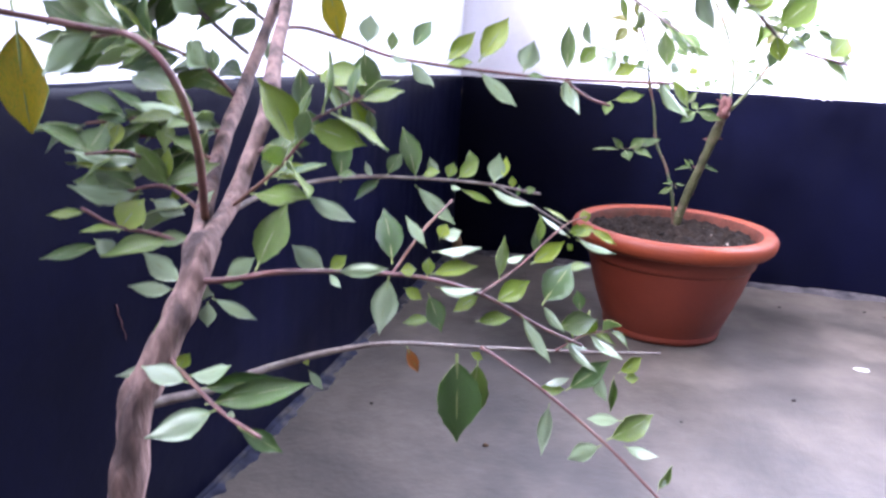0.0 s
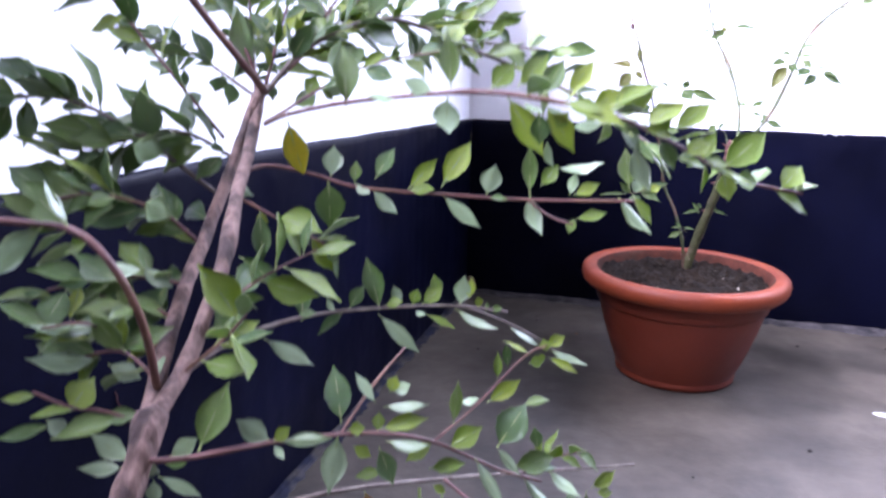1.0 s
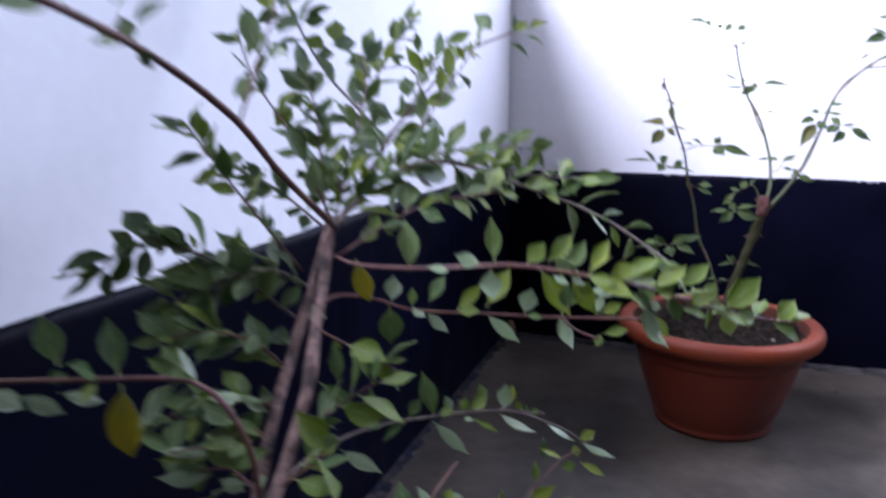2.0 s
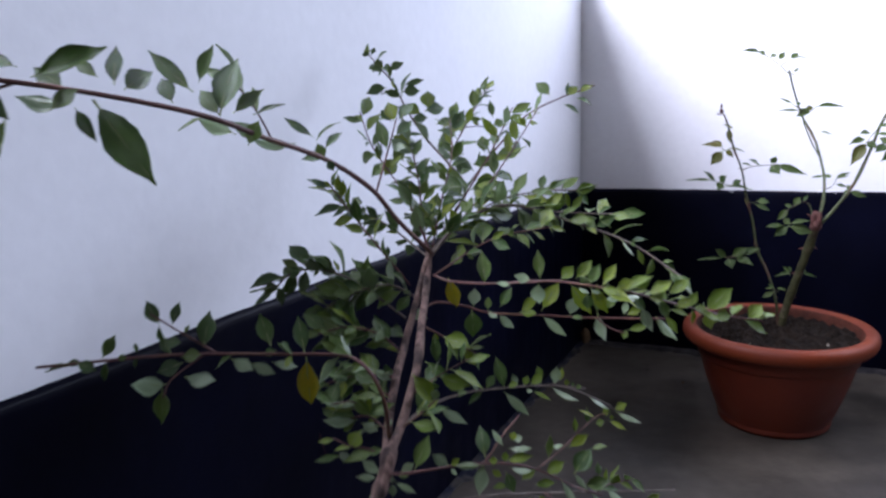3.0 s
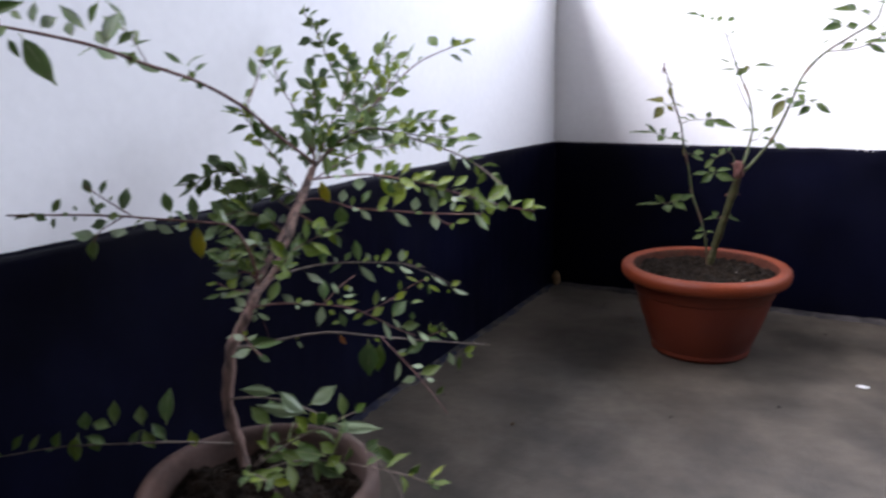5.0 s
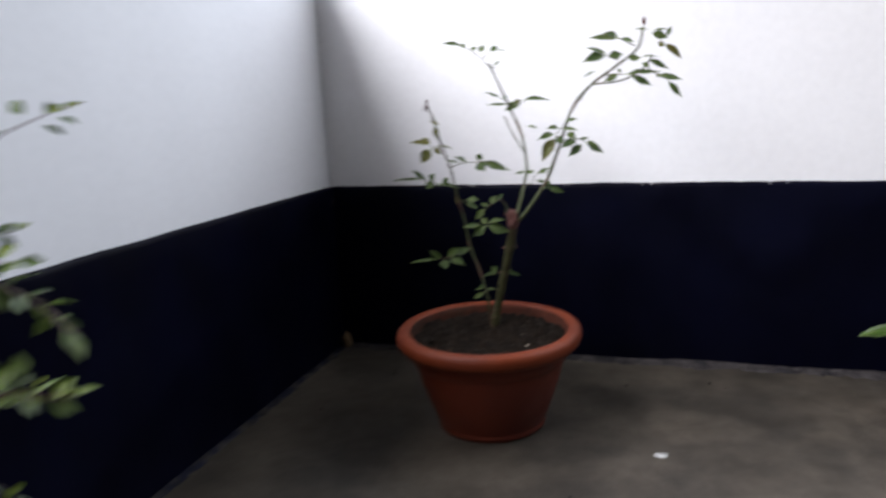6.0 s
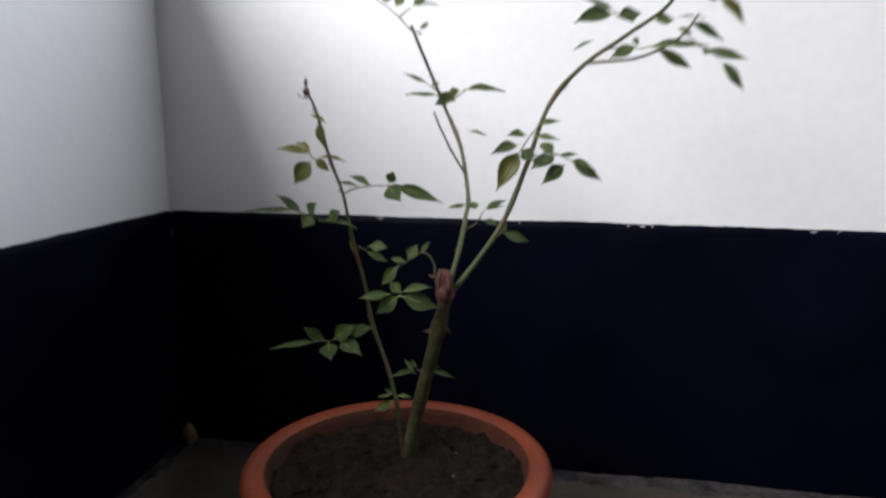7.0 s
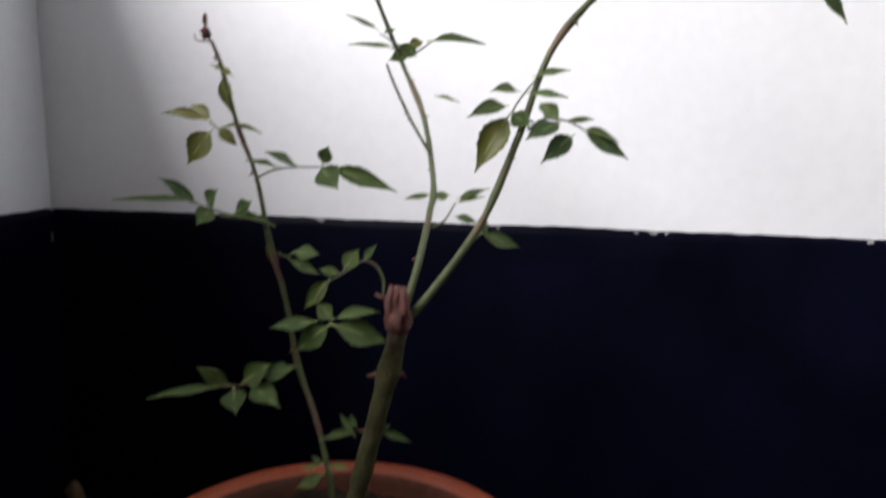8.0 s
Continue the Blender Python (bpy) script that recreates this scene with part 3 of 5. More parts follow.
rose_dress(cane_left, [((0.359, 0.897, 0.475), (0.313, 0.859, 0.479), 0.55, "gm"), ((0.366, 0.898, 0.472), (0.345, 0.874, 0.496), 0.94, "gm"), ((0.373, 0.899, 0.470), (0.385, 0.889, 0.485), 1.75, "gb"),
      ((0.378, 0.900, 0.469), (0.372, 0.882, 0.458), 1.75, "gb"), ((0.396, 0.903, 0.464), (0.415, 0.893, 0.476), 1.56, "gb"), ((0.385, 0.901, 0.462), (0.435, 0.893, 0.463), 0.69, "ge")])
leaf_stalk(cane_left, [(0.447, 0.903, 0.334), (0.429, 0.888, 0.328), (0.408, 0.883, 0.320), (0.389, 0.879, 0.318)])
rose_dress(cane_left, [((0.384, 0.888, 0.315), (0.341, 0.846, 0.318), 0.58, "gm"), ((0.394, 0.890, 0.315), (0.372, 0.871, 0.337), 1.01, "gb"), ((0.396, 0.890, 0.314), (0.406, 0.868, 0.301), 1.75, "gb"),
      ((0.403, 0.892, 0.318), (0.431, 0.881, 0.340), 1.21, "gb"), ((0.418, 0.896, 0.323), (0.456, 0.877, 0.341), 0.96, "gm"), ((0.410, 0.892, 0.316), (0.444, 0.868, 0.312), 1.10, "gm")])
leaf_stalk(cane_left, [(0.432, 0.907, 0.431), (0.438, 0.908, 0.428), (0.446, 0.910, 0.431)])
rose_dress(cane_left, [((0.422, 0.907, 0.443), (0.432, 0.902, 0.418), 0.61, "yb"), ((0.444, 0.910, 0.432), (0.468, 0.908, 0.432), 1.75, "gm"), ((0.440, 0.909, 0.426), (0.470, 0.903, 0.415), 0.81, "gm")])
rose_dress(cane_left, [((0.385, 0.914, 0.580), (0.390, 0.907, 0.549), 0.79, "yb"), ((0.394, 0.915, 0.577), (0.377, 0.909, 0.590), 0.55, "ym")])
leaf_stalk(stem, [(0.543, 0.824, 0.419), (0.542, 0.827, 0.430), (0.536, 0.828, 0.440), (0.527, 0.827, 0.443), (0.516, 0.824, 0.436), (0.503, 0.820, 0.428)])
leaf_stalk(stem, [(0.503, 0.820, 0.428), (0.496, 0.816, 0.415), (0.500, 0.814, 0.406), (0.506, 0.814, 0.400)])
rose_dress(stem, [((0.527, 0.827, 0.443), (0.536, 0.828, 0.456), 0.97, "gm"), ((0.513, 0.824, 0.436), (0.523, 0.829, 0.452), 1.46, "gb"), ((0.511, 0.823, 0.434), (0.495, 0.821, 0.437), 1.24, "gb"),
      ((0.504, 0.821, 0.430), (0.485, 0.813, 0.408), 0.89, "gb"), ((0.508, 0.814, 0.401), (0.495, 0.815, 0.413), 1.75, "gb"), ((0.508, 0.815, 0.402), (0.541, 0.814, 0.412), 0.80, "gm"),
      ((0.506, 0.814, 0.398), (0.549, 0.817, 0.386), 1.08, "gb"), ((0.506, 0.814, 0.398), (0.481, 0.805, 0.379), 1.21, "gb"), ((0.497, 0.813, 0.400), (0.466, 0.798, 0.398), 1.05, "gm")])
leaf_stalk(stem, [(0.514, 0.855, 0.293), (0.509, 0.856, 0.299)])
leaf_stalk(stem, [(0.526, 0.855, 0.295), (0.531, 0.857, 0.300)])
rose_dress(stem, [((0.513, 0.854, 0.298), (0.500, 0.855, 0.312), 0.71, "gb"), ((0.513, 0.853, 0.297), (0.495, 0.847, 0.301), 0.68, "gm"), ((0.510, 0.853, 0.297), (0.486, 0.848, 0.294), 0.83, "ge"),
      ((0.529, 0.854, 0.301), (0.542, 0.857, 0.305), 1.74, "gb"), ((0.533, 0.855, 0.300), (0.560, 0.851, 0.296), 0.60, "gm"), ((0.516, 0.852, 0.302), (0.509, 0.854, 0.313), 0.86, "gb")])
leaf_stalk(stem, [(0.495, 0.859, 0.257), (0.487, 0.860, 0.263)])
rose_dress(stem, [((0.487, 0.859, 0.258), (0.464, 0.852, 0.246), 1.12, "gb"), ((0.485, 0.857, 0.266), (0.468, 0.850, 0.265), 0.71, "gm"), ((0.486, 0.858, 0.266), (0.475, 0.858, 0.273), 1.04, "gb"),
      ((0.490, 0.858, 0.265), (0.508, 0.861, 0.264), 1.12, "ge")])
leaf_stalk(cane_mid, [(0.568, 0.887, 0.461), (0.578, 0.890, 0.467), (0.585, 0.895, 0.480)])
rose_dress(cane_mid, [((0.563, 0.918, 0.484), (0.541, 0.907, 0.481), 1.01, "gm"), ((0.578, 0.922, 0.484), (0.562, 0.915, 0.482), 1.75, "gm"), ((0.583, 0.918, 0.481), (0.610, 0.917, 0.492), 0.61, "gm"),
      ((0.583, 0.915, 0.478), (0.607, 0.914, 0.486), 0.58, "gm"), ((0.583, 0.902, 0.469), (0.604, 0.899, 0.465), 0.93, "gm"), ((0.602, 0.905, 0.468), (0.612, 0.904, 0.456), 1.36, "gb"),
      ((0.597, 0.887, 0.453), (0.608, 0.891, 0.460), 1.33, "gb"), ((0.606, 0.895, 0.457), (0.639, 0.898, 0.446), 0.85, "gb")])
leaf_stalk(cane_right, [(0.645, 0.873, 0.545), (0.637, 0.866, 0.549), (0.630, 0.866, 0.552), (0.638, 0.870, 0.566), (0.650, 0.876, 0.581)])
rose_dress(cane_right, [((0.643, 0.876, 0.578), (0.669, 0.862, 0.584), 0.80, "gm"), ((0.635, 0.874, 0.567), (0.616, 0.854, 0.570), 1.01, "gm"), ((0.639, 0.874, 0.566), (0.669, 0.858, 0.565), 0.79, "gm"),
      ((0.627, 0.872, 0.557), (0.600, 0.846, 0.552), 0.80, "gm"), ((0.628, 0.871, 0.551), (0.605, 0.847, 0.515), 0.97, "yb"), ((0.628, 0.871, 0.552), (0.643, 0.859, 0.542), 1.75, "gb"),
      ((0.649, 0.875, 0.560), (0.664, 0.857, 0.548), 1.23, "gm")])
leaf_stalk(cane_right, [(0.641, 0.871, 0.539), (0.652, 0.869, 0.547), (0.667, 0.871, 0.547), (0.681, 0.872, 0.541)])
rose_dress(cane_right, [((0.666, 0.875, 0.546), (0.641, 0.849, 0.535), 1.18, "gm"), ((0.668, 0.875, 0.546), (0.689, 0.861, 0.548), 0.60, "gm"), ((0.676, 0.875, 0.537), (0.653, 0.854, 0.518), 0.92, "gb"),
      ((0.681, 0.876, 0.540), (0.715, 0.864, 0.521), 0.83, "gb"), ((0.680, 0.876, 0.541), (0.707, 0.859, 0.535), 0.60, "gm"), ((0.652, 0.874, 0.552), (0.662, 0.859, 0.547), 1.08, "gm")])
leaf_stalk(cane_mid, [(0.527, 1.001, 0.606), (0.512, 1.000, 0.615), (0.499, 0.999, 0.623)])
leaf_stalk(cane_mid, [(0.532, 1.004, 0.606), (0.545, 1.010, 0.616)])
rose_dress(cane_mid, [((0.515, 0.995, 0.610), (0.476, 0.976, 0.612), 0.77, "gm"), ((0.502, 0.986, 0.624), (0.474, 0.974, 0.637), 0.73, "gm"), ((0.505, 0.986, 0.622), (0.517, 0.987, 0.626), 1.75, "gm"),
      ((0.542, 1.005, 0.617), (0.596, 1.003, 0.620), 0.55, "gm"), ((0.529, 1.002, 0.608), (0.508, 0.995, 0.599), 1.45, "gb"), ((0.534, 1.002, 0.602), (0.516, 1.001, 0.615), 1.56, "gb"),
      ((0.526, 1.000, 0.612), (0.539, 1.004, 0.618), 1.50, "yb"), ((0.553, 0.982, 0.567), (0.577, 0.986, 0.563), 1.30, "ge")])
leaf_stalk(cane_mid, [(0.501, 0.956, 0.681), (0.488, 0.954, 0.686), (0.476, 0.954, 0.698), (0.460, 0.954, 0.712), (0.440, 0.953, 0.725)])
leaf_stalk(cane_mid, [(0.477, 0.945, 0.700), (0.490, 0.950, 0.711)])
rose_dress(cane_mid, [((0.439, 0.942, 0.726), (0.405, 0.927, 0.736), 0.55, "gm"), ((0.447, 0.943, 0.722), (0.434, 0.942, 0.731), 1.32, "gb"), ((0.455, 0.944, 0.718), (0.468, 0.947, 0.722), 1.51, "gb"),
      ((0.471, 0.946, 0.711), (0.482, 0.952, 0.727), 1.43, "gb"), ((0.491, 0.950, 0.712), (0.507, 0.956, 0.723), 1.64, "gb"), ((0.497, 0.952, 0.714), (0.522, 0.958, 0.716), 1.27, "ge"),
      ((0.498, 0.953, 0.685), (0.510, 0.958, 0.695), 0.87, "gb")])
leaf_stalk(cane_right, [(0.768, 0.849, 0.701), (0.755, 0.848, 0.708), (0.742, 0.847, 0.715)])
leaf_stalk(cane_right, [(0.739, 0.858, 0.680), (0.728, 0.857, 0.685), (0.720, 0.856, 0.689)])
rose_dress(cane_right, [((0.742, 0.854, 0.715), (0.695, 0.833, 0.721), 0.73, "gm"), ((0.742, 0.854, 0.716), (0.718, 0.845, 0.728), 1.15, "gm"), ((0.743, 0.854, 0.715), (0.768, 0.852, 0.709), 1.23, "gm"),
      ((0.721, 0.861, 0.689), (0.682, 0.840, 0.684), 1.09, "gm"), ((0.721, 0.861, 0.691), (0.688, 0.847, 0.704), 1.00, "gm"), ((0.722, 0.860, 0.685), (0.748, 0.867, 0.691), 1.36, "gb"),
      ((0.701, 0.866, 0.664), (0.680, 0.859, 0.655), 0.99, "ge")])
leaf_stalk(cane_tip, [(0.710, 0.865, 0.655), (0.734, 0.870, 0.656), (0.752, 0.874, 0.655)])
rose_dress(cane_tip, [((0.743, 0.850, 0.657), (0.717, 0.842, 0.645), 1.04, "gb"), ((0.738, 0.856, 0.665), (0.746, 0.856, 0.658), 1.50, "gb"), ((0.750, 0.848, 0.655), (0.809, 0.846, 0.660), 0.58, "gm"),
      ((0.759, 0.846, 0.654), (0.797, 0.850, 0.634), 0.73, "gb"), ((0.757, 0.846, 0.680), (0.779, 0.851, 0.682), 1.34, "gb"), ((0.779, 0.837, 0.682), (0.806, 0.843, 0.683), 0.98, "ge"),
      ((0.788, 0.837, 0.678), (0.826, 0.841, 0.660), 0.55, "gb"), ((0.779, 0.838, 0.672), (0.794, 0.836, 0.666), 1.57, "gm")])
leaf_stalk(cane_tip, [(0.781, 0.839, 0.672), (0.793, 0.839, 0.661), (0.803, 0.839, 0.653), (0.821, 0.841, 0.643)])
rose_dress(cane_tip, [((0.804, 0.839, 0.652), (0.845, 0.834, 0.642), 0.79, "gm"), ((0.803, 0.839, 0.653), (0.811, 0.840, 0.647), 1.75, "gb"), ((0.821, 0.840, 0.642), (0.846, 0.838, 0.612), 0.67, "gb")])
rose_dress(cane_right, [((0.794, 0.852, 0.721), (0.822, 0.856, 0.711), 1.22, "gb"), ((0.796, 0.852, 0.724), (0.822, 0.859, 0.726), 0.98, "ge"), ((0.817, 0.845, 0.709), (0.828, 0.852, 0.731), 0.63, "gb"),
      ((0.805, 0.841, 0.703), (0.817, 0.842, 0.698), 1.75, "yb"), ((0.814, 0.843, 0.702), (0.848, 0.845, 0.678), 0.72, "yb"), ((0.790, 0.852, 0.726), (0.769, 0.842, 0.729), 0.69, "gm")])
part("withered_bud", mesh("withered_bud", *join(blob((0.3705, 0.914, 0.613), (0.0042, 0.004, 0.0052), 3, 0.5), blob((0.3700, 0.914, 0.624), (0.0022, 0.0022, 0.0052), 5, 0.4),
     tube(smooth_line([(0.375, 0.914, 0.606), (0.364, 0.912, 0.607), (0.3615, 0.911, 0.612)], 5), 0.0008, 0.0004, 5), tube(smooth_line([(0.372, 0.914, 0.610), (0.379, 0.911, 0.601), (0.381, 0.909, 0.596)], 5), 0.0008, 0.0004, 5)), M_BUD), cane_left, "blackened withered bud")
part("withered_bud", mesh("withered_bud", *blob((0.783, 0.850, 0.740), (0.0030, 0.0030, 0.0065), 8, 0.3), M_BUD), cane_right, "small dark bud")

# ---- shrub in a clay pot ----
BC = Vector((0.322, -0.370, 0.0))
clay_pot = thing("clay_pot", BC, "weathered mauve-brown clay pot holding the shrub", "flower pot")
clay = [(0.0, 0.006), (0.060, 0.005), (0.068, 0.0), (0.074, 0.004), (0.082, 0.06), (0.090, 0.13), (0.096, 0.20), (0.098, 0.222), (0.094, 0.222), (0.088, 0.19), (0.07, 0.05)]
clay_rim = [(0.094, 0.215), (0.101, 0.217), (0.105, 0.222), (0.107, 0.240), (0.106, 0.254), (0.103, 0.259), (0.098, 0.260), (0.0945, 0.257), (0.093, 0.250), (0.092, 0.22)]
part("body", mesh("clay_body", *lathe(clay, 64, 0.012, BC), M_POT2), clay_pot)
part("rim", mesh("clay_rim", *lathe(clay_rim, 64, 0.012, BC), M_POT2), clay_pot, "thick worn clay rim")
soil("potting_soil", BC, 0.0925, 0.232, "dark moist soil filling the clay pot", 23, 260)

SHRUB = Vector((0.272, -0.348, 0.235))
shrub = thing("leafy_shrub", SHRUB, "open-branched shrub with small glossy green leaves, in the clay pot", "shrub")
LEAF = [blade("leaf", M_LEAF, 0.42, 0.22, 0.10, 0.0, 0.02, 12, 0.48, 0.0, 1.35, 1), blade("leaf", M_LEAF, 0.45, 0.32, 0.22, 0.1, 0.02, 12, 0.52, 0.25, 1.35, 2), blade("leaf", M_LEAF, 0.39, 0.15, -0.05, 0.0, 0.02, 12, 0.5, -0.3, 1.35, 3),
        blade("leaf", M_LEAF, 0.48, 0.36, 0.30, -0.1, 0.02, 12, 0.5, 0.15, 1.35, 4), blade("leaf", M_LEAF, 0.44, 0.28, 0.05, 0.15, 0.02, 12, 0.46, -0.15, 1.35, 5)]
YOUNG = [blade("leaf", M_YOUNG, 0.42, 0.25, 0.08, 0.0, 0.02, 12, 0.5, 0.0, 1.35, 6), blade("leaf", M_YOUNG, 0.46, 0.32, 0.2, 0.1, 0.02, 12, 0.5, 0.25, 1.35, 7), blade("leaf", M_YOUNG, 0.40, 0.2, -0.06, 0.0, 0.02, 12, 0.5, -0.25, 1.35, 8)]
YELLOW = blade("leaf", M_YELLOW, 0.44, 0.2, 0.15, 0.0, 0.0, 9, 0.5, 0.1, 1.0, 9)
DRY = blade("leaf", M_DEAD, 0.40, 0.6, 0.5, 0.0, 0.0, 9, 0.5, 0.5, 1.0, 10)
OPEN_SIDE = Vector((0.18, -0.36, 0.85))


def sprig(pts, r0, r1, material, label="", leaves=(), fill=0, size=0.022, young=0.2, seed=0, start=0.12, bunch=0.0, spread=0.9, sides=7, name="branch", knots=(), lump=0.2):
    """A branch through the points with its leaves as parts of it. leaves: (place 0..1, turn in degrees from upright, length, spread);
    fill: leaves set alternately along the rest, with a turn and size that vary; bunch: the chance of a tuft at a node."""
    rng = random.Random(seed)
    line = smooth_line(pts, 7)
    if name in ("branch", "side_shoot"):
        r0, r1 = r0 * 0.75, r1 * 0.8
    ob = part(name, mesh(name, *tube(line, r0, r1, sides, lump, seed, knots), material), shrub, label)
    fr = frames_along(line)
    n = len(fr) - 1

    def put(s, turn, length, out, pool, wide=1.0):
        k = min(n, max(0, int(s * n)))
        q, t, u, sd = fr[k]
        w = radians(turn)
        d = u * math.cos(w) + sd * math.sin(w)
        way = t * math.cos(out) + d * math.sin(out)
        face = OPEN_SIDE + Vector((rng.uniform(-0.9, 0.9), rng.uniform(-0.8, 0.6), rng.uniform(-0.7, 0.7)))
        r = r0 + (r1 - r0) * s
        part("leaf", rng.choice(pool), ob, "", leaf_pose(q + d * r * 0.7, way, face, length, wide * rng.uniform(0.88, 1.12)))

    for s, turn, length, *rest in leaves:
        put(s, turn, length, rest[0] if rest else 1.0, YOUNG if rng.random() < young else LEAF)
    for i in range(fill):
        s = start + (0.99 - start) * (i + rng.uniform(-0.3, 0.3)) / max(1, fill - 1)
        s = min(1.0, max(start * 0.8, s))
        turn = (0 if i % 2 else 180) + rng.choice((0, 0, 80, -80)) + rng.uniform(-50, 50)
        fresh = YOUNG if rng.random() < young + 0.35 * max(0, s - 0.7) else LEAF
        big = size * rng.uniform(0.65, 1.15) * (1 - 0.25 * s)
        put(s, turn, big, spread + rng.uniform(-0.35, 0.3) - 0.4 * (s > 0.95), fresh)
        if rng.random() < bunch:
            for _ in range(rng.choice((1, 2, 2))):
                put(s, turn + rng.uniform(-120, 120), big * rng.uniform(0.45, 0.75), spread + rng.uniform(-0.5, 0.4), YOUNG if rng.random() < young + 0.1 else LEAF)
    return ob


def dress(owner, rows):
    """Leaves set one by one on a branch: base, tip, breadth, and their look: g green, y young, p pale underside turned
    outward, also as painted sheen; b broad side to the open, m slanted, e level.
    """
    rng = random.Random(len(rows) * 31 + len(owner.data.vertices))
    for base, tip, wide, look_of in rows:
        a, way = Vector(base), Vector(tip) - Vector(base)
        out, up = {"b": (0.95, 0.35), "m": (0.7, 0.75), "e": (0.25, 1.0)}[look_of[1]]
        face = Vector((0.42, -0.85, 0.2)) * out + Vector((0, 0, 1)) * up + Vector((rng.uniform(-0.22, 0.22), rng.uniform(-0.1, 0.1), rng.uniform(-0.2, 0.2)))
        if look_of[0] == "p":
            face = face * -1
        part("leaf", rng.choice(YOUNG if look_of[0] == "y" else LEAF), owner, "", leaf_pose(a, way, face, way.length, wide))


# stems
trunk = sprig([(0.283, -0.345, 0.225), (0.270, -0.341, 0.262), (0.261, -0.343, 0.300), (0.264, -0.341, 0.335), (0.264, -0.335, 0.358), (0.269, -0.325, 0.378), (0.272, -0.315, 0.394), (0.270, -0.304, 0.406)], 0.0053, 0.0046, M_BARK, "gnarled grey-brown trunk", (), name="trunk", sides=14, lump=0.38, knots=((0.22, 0.18), (0.42, 0.15), (0.60, 0.16), (0.78, 0.14), (0.95, 0.2)), seed=3)
dress(trunk, [((0.269, -0.316, 0.394), (0.256, -0.317, 0.402), 1.11, "pb"), ((0.267, -0.317, 0.392), (0.254, -0.321, 0.391), 0.82, "pb"), ((0.268, -0.316, 0.393), (0.279, -0.314, 0.391), 1.47, "pb"),
      ((0.278, -0.316, 0.389), (0.279, -0.318, 0.381), 1.68, "pb"), ((0.279, -0.315, 0.390), (0.294, -0.313, 0.384), 0.68, "pb")])
grey_stem = sprig([(0.270, -0.304, 0.404), (0.266, -0.280, 0.413), (0.264, -0.262, 0.428), (0.261, -0.240, 0.449), (0.253, -0.218, 0.468), (0.243, -0.19, 0.484), (0.233, -0.162, 0.505), (0.231, -0.156, 0.514)], 0.0034, 0.0028, M_BARK, "smooth grey-brown stem", (), name="stem", sides=10, knots=((0.45, 0.25), (0.93, 0.2)), seed=4)
dress(grey_stem, [((0.273, -0.267, 0.419), (0.279, -0.260, 0.439), 1.11, "gb"), ((0.277, -0.265, 0.421), (0.286, -0.260, 0.428), 1.15, "yb"), ((0.266, -0.239, 0.447), (0.286, -0.238, 0.435), 0.77, "gb")])
sprig([(0.268, -0.306, 0.400), (0.254, -0.275, 0.416), (0.244, -0.245, 0.434), (0.238, -0.218, 0.452), (0.235, -0.190, 0.480), (0.232, -0.163, 0.508)], 0.0035, 0.0025, M_BARK, "thin brown twin stem",
      ((0.2, -90, 0.022, 1.1), (0.3, -60, 0.020, 1.2), (0.45, -120, 0.022, 1.1), (0.55, -80, 0.020, 1.1), (0.65, -100, 0.022, 1.0), (0.75, 180, 0.02, 1.2)), name="stem", sides=10, seed=5)

# long lower branch with hanging leaves
hanging_branch = sprig([(0.247, -0.203, 0.477), (0.252, -0.186, 0.478), (0.269, -0.172, 0.473), (0.289, -0.165, 0.467), (0.327, -0.145, 0.463), (0.368, -0.131, 0.461), (0.421, -0.119, 0.462)], 0.0014, 0.0010, M_RED, "slender red-brown branch with spaced leaves", (), 0, 0.024, 0.45, 11, 0.7, 0.2)
dress(hanging_branch, [((0.276, -0.169, 0.472), (0.276, -0.165, 0.487), 1.75, "pb"), ((0.275, -0.170, 0.470), (0.279, -0.175, 0.448), 1.40, "gb"), ((0.287, -0.165, 0.469), (0.287, -0.163, 0.480), 1.27, "ge"),
      ((0.287, -0.165, 0.469), (0.296, -0.167, 0.463), 1.27, "pm"), ((0.295, -0.162, 0.466), (0.308, -0.161, 0.454), 0.96, "pb"), ((0.296, -0.160, 0.471), (0.303, -0.154, 0.487), 1.09, "gb"),
      ((0.311, -0.153, 0.466), (0.324, -0.146, 0.481), 1.02, "yb"), ((0.311, -0.153, 0.466), (0.325, -0.153, 0.466), 1.56, "ym"), ((0.326, -0.144, 0.467), (0.338, -0.135, 0.490), 1.09, "yb"),
      ((0.326, -0.145, 0.463), (0.347, -0.143, 0.447), 0.75, "pb"), ((0.348, -0.138, 0.463), (0.351, -0.133, 0.478), 1.56, "pb"), ((0.349, -0.137, 0.462), (0.359, -0.137, 0.462), 1.33, "gm")])
